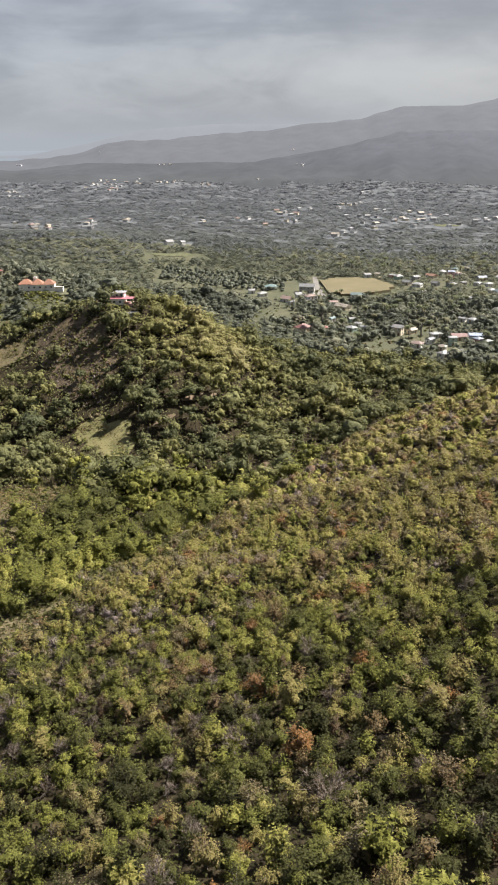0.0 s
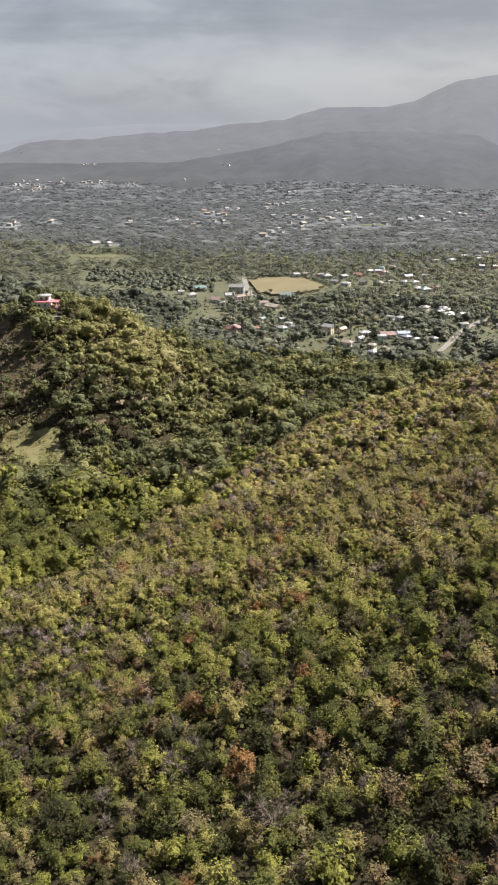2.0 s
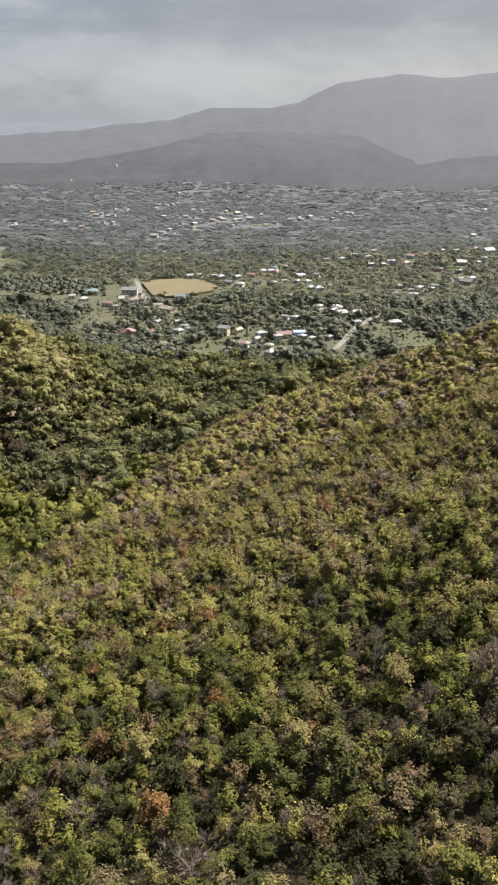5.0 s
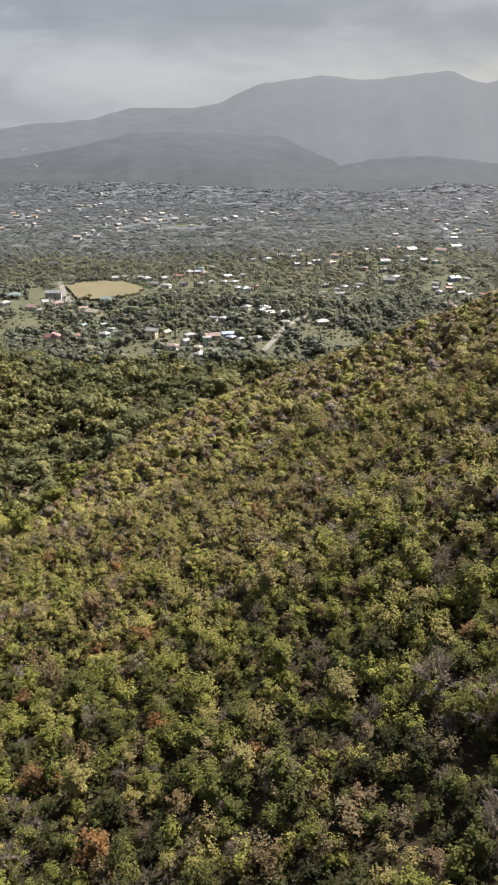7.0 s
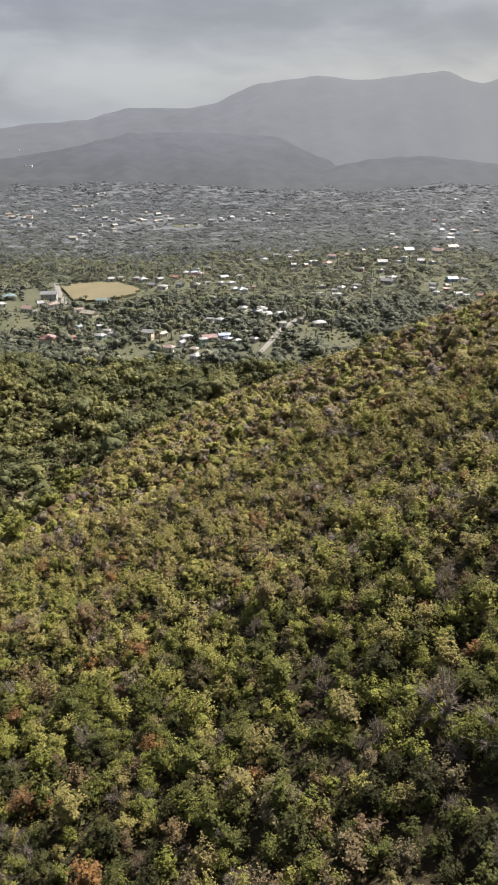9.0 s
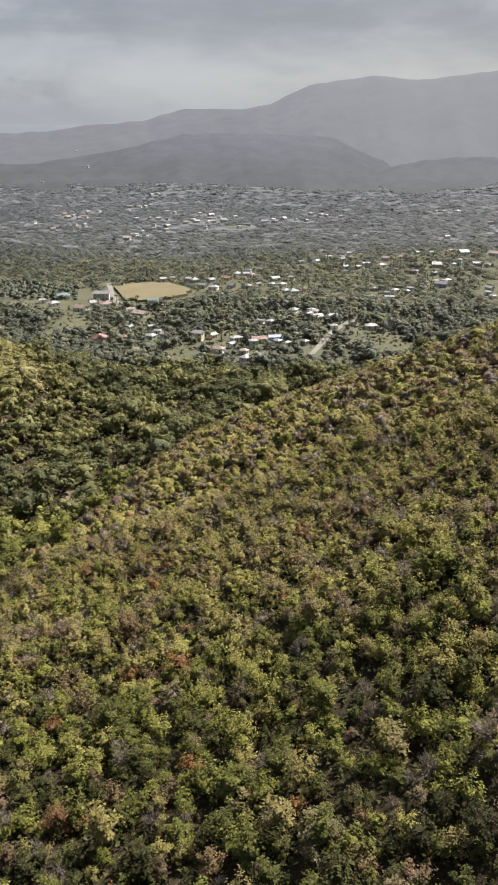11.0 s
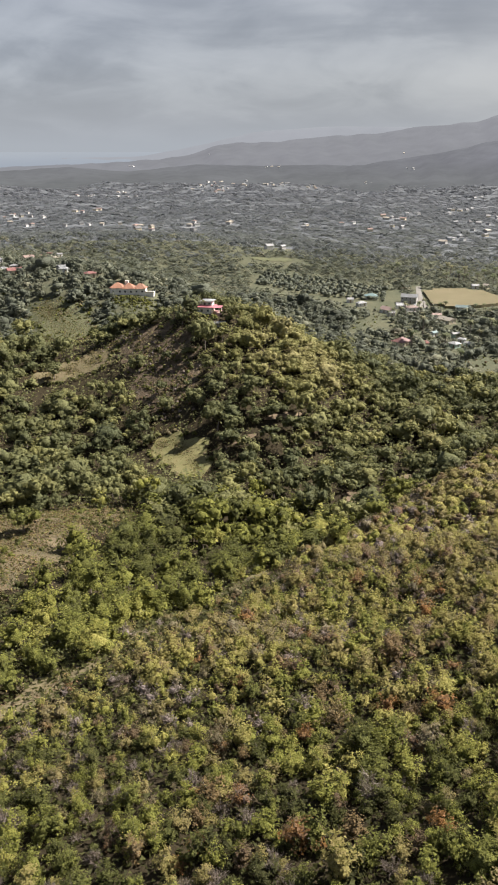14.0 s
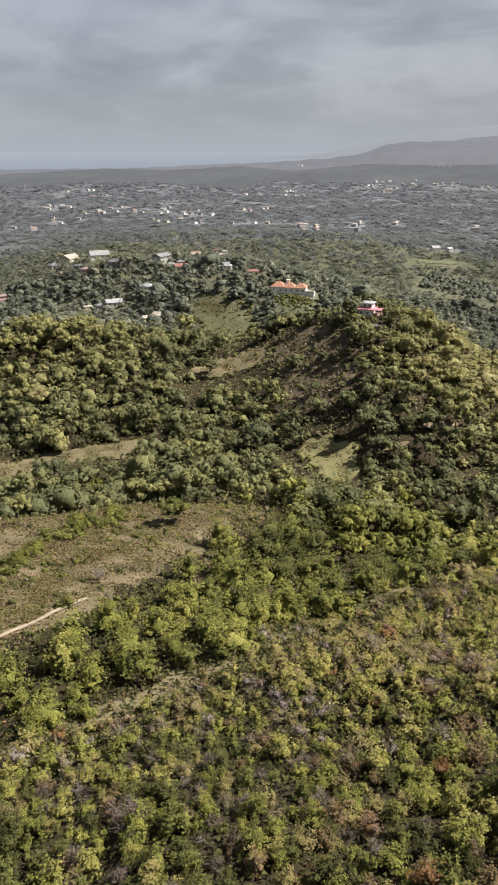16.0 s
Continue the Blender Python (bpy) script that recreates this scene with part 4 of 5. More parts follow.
def shrub_shape(seed, radius, height, sprays, leaves, size, twigs=0, cores=4, limbs=5, core=0.5, lift=0.0):
    """A wild shrub: leafy sprays fanning out to an uneven dome, dark hollows between them and a leafy heart."""
    rng = np.random.default_rng(seed)
    a = np.arange(sprays) * 2.39996 + rng.normal(size=sprays) * 0.5
    up = np.clip((np.arange(sprays) + 0.5) / sprays + rng.normal(size=sprays) * 0.07, 0.03, 1.0)
    out = np.sqrt(1 - up ** 2 * 0.94)
    lean = rng.normal(size=2) * 0.14 * radius
    long = rng.uniform(0.68, 1.14, sprays)
    tips = np.stack([np.cos(a) * out * radius * long + lean[0] * up, np.sin(a) * out * radius * long + lean[1] * up, height * (0.2 + 0.72 * up * rng.uniform(0.78, 1.12, sprays))], 1)
    heart = np.array([0, 0, height * 0.22])
    way = (tips - heart) / np.linalg.norm(tips - heart, axis=1)[:, None]
    on = rng.integers(0, sprays, leaves)
    back = np.abs(rng.normal(size=(leaves, 1))) * 0.24 * radius
    c = tips[on] - way[on] * back + rng.normal(size=(leaves, 3)) * [0.15, 0.15, 0.1] * radius
    n = way[on] * 0.8 + [0, 0, 0.35 + lift] + rng.normal(size=(leaves, 3)) * 0.3
    n /= np.linalg.norm(n, axis=1)[:, None]
    V, F = leaf_clumps(rng, c, n, size)
    if twigs:
        on = rng.integers(0, sprays, twigs)
        p = tips[on] - way[on] * radius * rng.uniform(0.25, 0.7, (twigs, 1)) + rng.normal(size=(twigs, 3)) * 0.06 * radius
        q = tips[on] + rng.normal(size=(twigs, 3)) * [0.2, 0.2, 0.16] * radius
        bv, bf = blades(rng, p, q, 0.028)
        V, F = np.concatenate([V, bv]), np.concatenate([F, bf + len(V)])
    mass = 0
    if cores:
        k = rng.choice(sprays, cores, replace=False)
        cc = np.concatenate([[[lean[0] * 0.5, lean[1] * 0.5, height * 0.4]], heart + (tips[k[1:]] - heart) * 0.58]) if cores > 1 else np.array([[0, 0, height * 0.4]])
        rr = radius * np.r_[core * 1.1, rng.uniform(0.75, 1.0, cores - 1) * core * 0.8]
        cv, cf = lumps(rng, cc, rr, 0.8, 0.3)
        V, F, mass = np.concatenate([V, cv]), np.concatenate([F, cf + len(V)]), len(cf)
    bv, bt = [], []
    grow_limb(bv, bt, (0, 0, -0.8), heart, 0.10, 0.07, 3)
    for k in rng.choice(sprays, limbs, replace=False):
        grow_limb(bv, bt, heart, tips[k] * 0.94, 0.05, 0.018, 3)
    return V, F, np.array(bv), np.array(bt), mass


def tree_shape(seed, radius, height, lobes, clumps, size, sides=4, limbs=True, base=0.25, core=0.68, lift=0.0, lobe=(0.36, 0.6)):
    rng = np.random.default_rng(seed)
    lv, lt, cs, mass = crown_shape(rng, radius, height, height * base, lobes, clumps, size, core=core, lift=lift, lobe=lobe)
    bv, bt = [], []
    fork = np.array([rng.normal() * 0.15, rng.normal() * 0.15, height * 0.32])
    grow_limb(bv, bt, (0, 0, -0.8), fork, 0.05 * height * 0.5, 0.035 * height * 0.5, sides)
    if limbs:
        for c in cs:
            grow_limb(bv, bt, fork, c, 0.03 * height * 0.5, 0.012 * height * 0.5, 3)
    return lv, lt, np.array(bv), np.array(bt), mass


def bare_shape(seed, radius, height, twigs, clumps, size=0.13):
    """A leafless grey tree: forking limbs and many twigs, with a few dry leaf clumps."""
    rng = np.random.default_rng(seed)
    bv, bt = [], []
    fork = np.array([0, 0, height * 0.3])
    grow_limb(bv, bt, (0, 0, -0.8), fork, 0.12, 0.085, 4)
    tips = []
    for k in range(9):
        a = rng.uniform(0, 2 * math.pi)
        tip = np.array([math.cos(a) * radius * rng.uniform(0.3, 0.75), math.sin(a) * radius * rng.uniform(0.3, 0.75), height * rng.uniform(0.55, 0.8)])
        grow_limb(bv, bt, fork + rng.normal(size=3) * 0.1, tip, 0.07, 0.045, 3)
        tips.append((fork, tip))
    for k in range(twigs):
        a, b = tips[rng.integers(len(tips))]
        p = a + (b - a) * rng.uniform(0.45, 1.0)
        q = p + (rng.normal(size=3) * [0.3, 0.3, 0.22] + [0, 0, 0.28]) * radius * 0.75
        grow_limb(bv, bt, p, q, 0.04, 0.018, 3)
        if k < twigs // 3:
            tips.append((p, q))
    bv, bt = np.array(bv), np.array(bt)
    c = bv[rng.integers(len(bv) // 2, len(bv), clumps)] + rng.normal(size=(clumps, 3)) * 0.12
    n = rng.normal(size=(clumps, 3)) + [0, 0, 0.6]
    n /= np.linalg.norm(n, axis=1)[:, None]
    lv, lt = leaf_clumps(rng, c, n, size)
    return lv, lt, bv, bt, 0


def spread(seed, spacing, x0, x1, y0, y1, jitter=0.55):
    """Places on a shaken grid."""
    rng = np.random.default_rng(seed)
    x, y = np.meshgrid(np.arange(x0, x1, spacing), np.arange(y0, y1, spacing * 0.92))
    x[1::2] += spacing / 2
    x, y = x.ravel(), y.ravel()
    return x + rng.uniform(-jitter, jitter, x.size) * spacing, y + rng.uniform(-jitter, jitter, y.size) * spacing


# middle and number of bushes of each thicket on the scrubland
THICKETS = [(-158, 140, 9), (-155, 143, 9), (-158, 151, 8), (-163, 157, 6), (-153, 126, 6), (-150, 117, 6), (-148, 110, 8), (-154, 133, 6), (-141, 145, 2), (-145, 105, 7), (-219, 174, 8), (-208, 187, 8), (-202, 193, 6), (-139, 120, 2), (-121, 103, 2)]
SPARSE = {"hill_scrub": 0.22, "scrubland": 0.03, "meadow": 0.03, "bare_slope": 0.03}


def open_ground(x, y, margin=1.0):
    """Whether a place is kept free of trees."""
    inside = in_field(x, y, 5.0) | in_field(x * 1.022, y * 1.022, 0.0) | in_field(x * 1.045, y * 1.045, -3.0)
    dice = np.abs(np.sin(np.asarray(x) * 12.9898 + np.asarray(y) * 78.233) * 43758.5453) % 1.0
    for name, _, _, nodes in CLEARINGS:
        wide = [(a, b, w * (0.7 if name == "lawn" else 1.0) + margin * (0.4 if name == "bare_bank" else 1.0)) for a, b, w in nodes]
        for back in ((0, 0.02) if name == "far_meadow" else (0, 0.025, 0.05) if name == "bare_bank" and margin > 0 else (0, 0.03) if name == "scrubland" and margin > 0 else (0, 0.03, 0.055, 0.085) if margin > 1 and name == "meadow" else (0, 0.03, 0.055) if margin > 1 else (0,)):
            # trees left out on the camera's side too, so the patch shows in its view
            inside |= (dice > SPARSE.get(name, 0.0)) & (chain(wide, x * (1 + back), y * (1 + back)) < 1)
    for _, _, _, nodes in ROADS:
        inside |= chain([(a, b, w + margin + 0.6) for a, b, w in nodes], x, y) < 1
    for hx, hy, r in HOUSE_SPOTS:
        # kept open towards the camera, so that the houses show in its view
        inside |= np.hypot(x - hx, y - hy) < r
        d = math.hypot(hx, hy)
        for back in (5, 10, 15):
            inside |= np.hypot(x - hx * (1 - back / d), y - hy * (1 - back / d)) < r * 0.5
    return inside


def plant(name, shapes, x, y, pick, scale, tint, mats, label, category="trees", seed=5, sink=0.3):
    """Many trees joined into one mesh of stuff."""
    rng = np.random.default_rng(seed)
    V, F, S, T = [], [], [], []
    count = 0
    z = ground_height(x, y) - sink
    turn = rng.uniform(0, 2 * math.pi, x.size)
    tall = rng.uniform(0.85, 1.2, x.size)
    for k, (lv, lt, bv, bt, mass) in enumerate(shapes):
        on = np.flatnonzero(pick == k)
        if not on.size:
            continue
        v = np.concatenate([lv, bv]) if len(bv) else lv
        f = np.concatenate([lt, bt + len(lv)]) if len(bt) else lt
        slot = np.r_[np.zeros(len(lt) - mass, int), np.full(mass, 2), np.ones(len(bt), int)]
        c, s, k_ = np.cos(turn[on])[:, None], np.sin(turn[on])[:, None], scale[on][:, None]
        px = (v[:, 0] * c - v[:, 1] * s) * k_ + x[on][:, None]
        py = (v[:, 0] * s + v[:, 1] * c) * k_ + y[on][:, None]
        pz = v[:, 2] * k_ * tall[on][:, None] + z[on][:, None]
        V.append(np.stack([px, py, pz], -1).reshape(-1, 3))
        F.append((f[None] + (np.arange(on.size) * len(v))[:, None, None] + count).reshape(-1, 3))
        S.append(np.tile(slot, on.size))
        T.append(np.repeat(tint[on], len(v)))
        count += on.size * len(v)
    if not V:
        return None
    ob = new(name, mesh_from(name, np.concatenate(V), np.concatenate(F), mats, np.concatenate(S), np.concatenate(T)))
    return tagged(ob, label, category, kind="stuff")


def hue_mix(rng, n, kinds):
    """Tints drawn from shares of (share, middle, spread)."""
    p = np.array([k[0] for k in kinds], float)
    which = rng.choice(len(kinds), n, p=p / p.sum())
    return np.clip(np.array([k[1] for k in kinds])[which] + rng.normal(size=n) * np.array([k[2] for k in kinds])[which], 0, 1)


# dry hillside wood round the camera's way
NEAR_SHAPES = [shrub_shape(20 + k, 1.3 + 0.12 * (k % 3), 2.9 + 0.3 * (k % 4), 11 + 2 * (k % 4), 460, 0.105, 30, 3, 5, 0.46) for k in range(8)]
BARE_SHAPES = [shrub_shape(60 + k, 1.45, 3.0, 20, 16 + 40 * (k % 2), 0.08, 460, 0, 8, 0.42) for k in range(4)]
SPARSE_SHAPES = [shrub_shape(70 + k, 1.5, 3.3, 15, 260, 0.09, 170, 1, 6, 0.36) for k in range(4)]
MIDDLE_SHAPES = [shrub_shape(80 + k, 1.45, 3.0 + 0.25 * (k % 4), 9 + k % 4, 190, 0.135, 0, 3, 1, 0.46) for k in range(8)]
BARE_MIDDLE = [shrub_shape(100 + k, 1.5, 3.1, 16, 40, 0.12, 130, 1, 3, 0.36) for k in range(4)]
SPARSE_MIDDLE = [shrub_shape(106 + k, 1.55, 3.2, 12, 130, 0.12, 60, 2, 2, 0.42) for k in range(4)]
BUSH_SHAPES = [shrub_shape(170 + k, 1.7, 2.4, 7, 26, 0.42, 0, 1, 1, 0.6) for k in range(8)]
RIDGE_SHAPES = [shrub_shape(180 + k, 1.7, 2.7, 9 + k % 3, 64, 0.26, 0, 3, 1, 0.62, 0.2) for k in range(8)]
BARE_RIDGE = [shrub_shape(190 + k, 1.6, 3.1, 12, 40, 0.2, 30, 2, 1, 0.5) for k in range(4)]
GROVE_SHAPES = [shrub_shape(110 + k, 3.0, 6.8, 12 + k % 4, 460, 0.195, 0, 5, 2, 0.5) for k in range(6)]
VALLEY_SHAPES = [tree_shape(120 + k, 3.8, 6.6, 8 + k % 4, 145, 0.36, 3, False, 0.1, 0.72, 0.25, (0.27, 0.44)) if k % 2 else shrub_shape(120 + k, 3.3, 6.8, 11 + k % 3, 145, 0.36, 0, 4, 1, 0.6, 0.2) for k in range(8)]
VILLAGE_SHAPES = [shrub_shape(130 + k, 3.5, 6.0, 10, 44, 0.6, 0, 2, 1, 0.55, 0.4) for k in range(6)]


def far_tree(seed, radius, height, lobes, flat=0.9, uneven=0.25, clumps=6, lift=0.0):
    rng = np.random.default_rng(seed)
    a = rng.uniform(0, 6.28, lobes)
    c = np.stack([np.cos(a) * radius * 0.45 * (lobes > 1), np.sin(a) * radius * 0.45 * (lobes > 1), height * rng.uniform(0.3, 0.5, lobes)], 1)
    r = radius * rng.uniform(0.68, 0.9, lobes)
    v, f = lumps(rng, c, r, flat, uneven)
    mass = len(f)
    if clumps:
        n = rng.normal(size=(clumps, 3))
        n[:, 2] = np.abs(n[:, 2])
        n /= np.linalg.norm(n, axis=1)[:, None]
        on = rng.integers(0, lobes, clumps)
        lv, lt = leaf_clumps(rng, c[on] + n * r[on][:, None] * 0.98 * [1, 1, flat], n + rng.normal(size=n.shape) * 0.3 + [0, 0, lift], radius * 0.26)
        v, f = np.concatenate([lv, v]), np.concatenate([lt, f + len(lv)])
    return v, f, np.zeros((0, 3)), np.zeros((0, 3), int), mass


DISTANT_SHAPES = [far_tree(140 + k, 4.6, 7.0, 1 + (k % 2), 0.75, 0.25, 6) for k in range(8)]


def canopy(seed, radius, clumps, share=0.42, dome=1.5, tilt=0.07):
    """A far crown of sky-facing leaf sprays, kept flat to mute its shading as haze would."""
    rng = np.random.default_rng(seed)
    a, d = rng.uniform(0, 6.28, clumps), radius * np.sqrt(rng.uniform(0, 1, clumps))
    c = np.stack([np.cos(a) * d, np.sin(a) * d, 0.45 + dome * (1 - (d / radius) ** 2) + rng.normal(size=clumps) * 0.11], 1)
    n = c * [tilt, tilt, 0] + rng.normal(size=(clumps, 3)) * 0.12 + [0, 0, 1]
    n /= np.linalg.norm(n, axis=1)[:, None]
    v, f = leaf_clumps(rng, c, n, radius * share)
    return v, f, np.zeros((0, 3)), np.zeros((0, 3), int), 0


COPSE_SHAPES = [canopy(160 + k, 4.3, 24, 0.25, 3.2, 0.13) for k in range(8)]
CANOPY_SHAPES = [canopy(150 + k, 5.3, 14, 0.33, 0.6, 0.05) for k in range(8)]


SCRUB_MIX = [(0.20, 0.17, 0.05), (0.36, 0.31, 0.05), (0.13, 0.44, 0.04), (0.07, 0.53, 0.03), (0.05, 0.62, 0.03), (0.035, 0.69, 0.02), (0.010, 0.78, 0.012), (0.085, 0.91, 0.05)]
rng = np.random.default_rng(11)
x, y = spread(1, 2.32, -230, 150, -100, 345)
az, far = np.degrees(np.arctan2(x, y)), np.hypot(x, y)
keep = (far < 345) & ~open_ground(x, y, 0.6) & (on_spur(x, y) > rng.random(x.size))
seen = ((az > -60) & (az < 21)) | ((far < 130) & (az > -67) & (az < 30))
keep &= seen | ((far < 52) & (rng.random(x.size) < 0.9))
keep &= rng.random(x.size) < np.where(far < 190, 0.97, 0.78)
keep &= ~((x > 40) & (y > 262 + 0.9 * (x - 60)))
x, y, az, far, seen = x[keep], y[keep], az[keep], far[keep], seen[keep]
drift = 0.75 * rough(x, y, 14, 3.0) + 0.75 * rough(x, y, 41, 6.0)
tint = hue_mix(rng, x.size, SCRUB_MIX)
edge = 1 - np.clip((x - np.interp(y, [50, 100, 130, 165, 200, 240, 280, 310, 330, 400], [-96, -80, -76, -65, -60, -57, -50, -40, -25, 5])) / 16, 0, 1)
rim = 1 - np.clip((x - np.interp(y, [50, 100, 165, 240, 310, 400], [-96, -80, -65, -57, -40, 5])) / 42, 0, 1)
# drier growth in drifts and along the hillside's edge
sparse = (edge > 0.35) & (rng.random(x.size) < 0.5)
dry = rng.random(x.size) < np.clip(0.04 + 0.14 * drift + 0.3 * edge + 0.12 * rim, 0, 0.5) * np.interp(far, [70, 110], [0.45, 1.0])
tint = np.where(dry & (tint < 0.5), rng.choice([0.44, 0.47, 0.53, 0.62, 0.68, 0.9], x.size, p=[0.32, 0.28, 0.20, 0.08, 0.05, 0.07]) + rng.normal(size=x.size) * 0.015, tint)
scale = np.clip(np.exp(rng.normal(-0.04, 0.27, x.size)), 0.5, 1.65) * (1 + 0.1 * drift + 0.18 * rough(x, y, 5.2, 8.0)) * (1 - 0.22 * edge)
# tint darkens nearby and lightens farther off, painting in shade and haze
tint = np.where(tint < 0.4, np.clip(tint + 0.04 * drift + 0.06 * rough(x, y, 4.3, 5.0) + np.where(far < 95, 0.13, 0.10) * np.clip((far - 95) / 32, -1.3, 1.2), 0.03, 0.42), tint)
tint = np.where((tint > 0.49) & (tint < 0.74) & (rng.random(x.size) < np.interp(far, [80, 115], [0.55, 0.0])), rng.normal(0.26, 0.06, x.size), tint)
bare, thin = tint > 0.84, (tint > 0.49) & (tint < 0.84) & (rng.random(x.size) < np.interp(far, [80, 110], [0.35, 0.6]))
pick = np.where(bare, 8 + rng.integers(0, 4, x.size), np.where(thin, 12 + rng.integers(0, 4, x.size), rng.integers(0, 8, x.size)))
pick = np.where(sparse, -1, pick)
NEAR = seen & (far < 98) & (far > 26)
STANDING = NEAR & ~sparse & (np.abs(az + 18) < 42) & (far > 42)
order = np.flatnonzero(STANDING)
order = order[np.argsort(far[order])][:300]
single = np.zeros(x.size, bool)
single[order] = True
SCRUB = [MAT_SCRUB, MAT_BARK, MAT_SCRUB_MASS]
NEAR_ALL = NEAR_SHAPES + BARE_SHAPES + SPARSE_SHAPES
m = NEAR & ~single
plant("hillside_trees", NEAR_ALL, x[m], y[m], pick[m], scale[m], tint[m], SCRUB, "dense dry woodland of green, olive and leafless grey trees", seed=31)
m = ~NEAR & seen & (far < 175)
plant("hillside_trees", MIDDLE_SHAPES + BARE_MIDDLE + SPARSE_MIDDLE, x[m], y[m], pick[m], scale[m], tint[m], SCRUB, "dense dry woodland of yellow-green and brown trees on the slope", seed=32)
m = seen & (far >= 175)
plant("hillside_trees", RIDGE_SHAPES + BARE_RIDGE + RIDGE_SHAPES[:4], x[m], y[m], pick[m], scale[m] * 1.08, tint[m], SCRUB, "dense dry woodland of yellow-green and brown trees on the ridge", seed=30)
m = ~seen
plant("hillside_trees", RIDGE_SHAPES + BARE_RIDGE + RIDGE_SHAPES[:4], x[m], y[m], pick[m], scale[m], tint[m], SCRUB, "dense dry woodland on the slope behind", seed=33)


def standing_tree(k, shape, tint_value, label):
    """One tree with its trunk and crown as parts."""
    lv, lt, bv, bt, mass = shape
    root = new("tree")
    tagged(root, label, "tree", "trees on the dry hillside")
    crown = new("crown", mesh_from("crown", lv, lt, [MAT_SCRUB, MAT_SCRUB_MASS], np.r_[np.zeros(len(lt) - mass, int), np.ones(mass, int)], np.full(len(lv), tint_value)))
    trunk = new("trunk", mesh_from("trunk", bv, bt, [MAT_BARK]))
    crown.parent = trunk.parent = root
    return root


WORDS = [(0.24, "small tree with a dense green crown"), (0.42, "small tree with yellow-green leaves"), (0.50, "small tree with dull olive leaves"), (0.58, "small tree with thin grey-green leaves"),
         (0.74, "small tree with dry ochre leaves"), (0.84, "small tree with rusty orange leaves"), (1.1, "leafless small tree with grey twigs")]
STOCK = {}
sr = np.random.default_rng(77)
for i in order:
    step = round(float(tint[i]) * 16) / 16
    key = (int(pick[i]), step)
    at = Matrix.LocRotScale((x[i], y[i], float(ground_height(x[i], y[i])) - 0.3), Euler((0, 0, sr.uniform(0, 6.28))), Vector((scale[i], scale[i], scale[i] * sr.uniform(0.85, 1.2))))
    if key not in STOCK:
        label = next(w for top, w in WORDS if step < top) + " on the dry hillside"
        STOCK[key] = standing_tree(i, NEAR_ALL[key[0]], step, label)
        STOCK[key].matrix_basis = at
    else:
        old = STOCK[key]
        twin = copy_thing(old, Matrix.Identity(4))
        twin.matrix_basis = at

# valley, hills and village woods
rng = np.random.default_rng(12)
x, y = spread(2, 5.7, -520, 330, 40, 640)
az, far = np.degrees(np.arctan2(x, y)), np.hypot(x, y)
keep = (az > -60) & (az < 22) & (far < 640) & (on_spur(x, y) < rng.random(x.size)) & ~open_ground(x, y, 1.6) & (far > 60)
keep &= ~((x > 40) & (y < 430) & (y > 100) & (y < 190 + 1.6 * x))
keep &= rng.random(x.size) < np.where(far > 430, 0.95, 1.0)
x, y, far = x[keep], y[keep], far[keep]
golden = np.clip(1.6 * bump(x, y, -130, 332, 29, 33, 0) + 0.55 * bump(x, y, -300, 262, 60, 38, 0), 0, 1)
tint = hue_mix(rng, x.size, [(0.62, 0.19, 0.07), (0.27, 0.34, 0.06), (0.1, 0.50, 0.06), (0.01, 0.66, 0.04)]) + 0.14 * rough(x, y, 30, 6.0) + 0.1 * rough(x, y, 13, 3.0)
skirt = on_spur(x + 10, y)
tint = tint + 0.12 * skirt * rng.random(x.size)
tint = np.clip(tint * (1 - golden) + golden * rng.normal(0.66, 0.06, x.size), 0, 1)
scale = np.clip(np.exp(rng.normal(-0.05, 0.36, x.size)), 0.45, 1.9)
cut = chain([(-219, 324, 12), (-190, 308, 17), (-177, 293, 18), (-163, 281, 14)], x, y) < 1
scale = np.where(cut, scale * 0.75, scale)
tint = np.where(cut, rng.normal(0.2, 0.08, x.size), tint)
planted = chain([(-258, 384, 10), (-232, 370, 17), (-204, 350, 14), (-194, 338, 10)], x, y) < 1
scale = np.where(planted, 0.36 + 0.1 * rng.random(x.size), scale)
tint = np.where(planted, rng.normal(0.1, 0.06, x.size), tint)
clump = rough(x, y, 17, 8.0)
scale = scale * (1.06 + 0.28 * clump)
kind = rng.integers(0, 8, x.size)
m = far < 205
plant("valley_trees", GROVE_SHAPES, x[m], y[m], kind[m] % 6, np.clip(scale[m], 0.5, 1.4), np.clip(0.06 + 0.42 * tint[m] + 0.10 * np.clip((165 - y[m]) / 60, 0, 1), 0.04, 0.34), SCRUB, "leafy green grove at the foot of the dry hillside", seed=40)
mixed = (far >= 205) & (far < 225 + 55 * rng.random(x.size)) & (golden < 0.2) & (x > -150)
plant("valley_trees", VALLEY_SHAPES, x[mixed], y[mixed], kind[mixed], scale[mixed], np.clip(0.09 + 0.45 * tint[mixed], 0.06, 0.36), SCRUB, "leafy green grove spreading along the valley", seed=41)
m = (far >= 205) & (far < 430) & ~mixed
plant("valley_trees", VALLEY_SHAPES, x[m], y[m], kind[m], scale[m], tint[m], [MAT_VALLEY, MAT_BARK, MAT_VALLEY_MASS], "thick dark green valley woodland with rounded crowns", seed=34)
m = far >= 430
large = m & (rng.random(x.size) < 0.07) & ~open_ground(x, y, 5.0)
for hx, hy, r in HOUSE_SPOTS:
    large &= np.hypot(x - hx * 0.985, y - hy * 0.985) > r + 7
scale = np.where(large, scale * 1.7, scale)
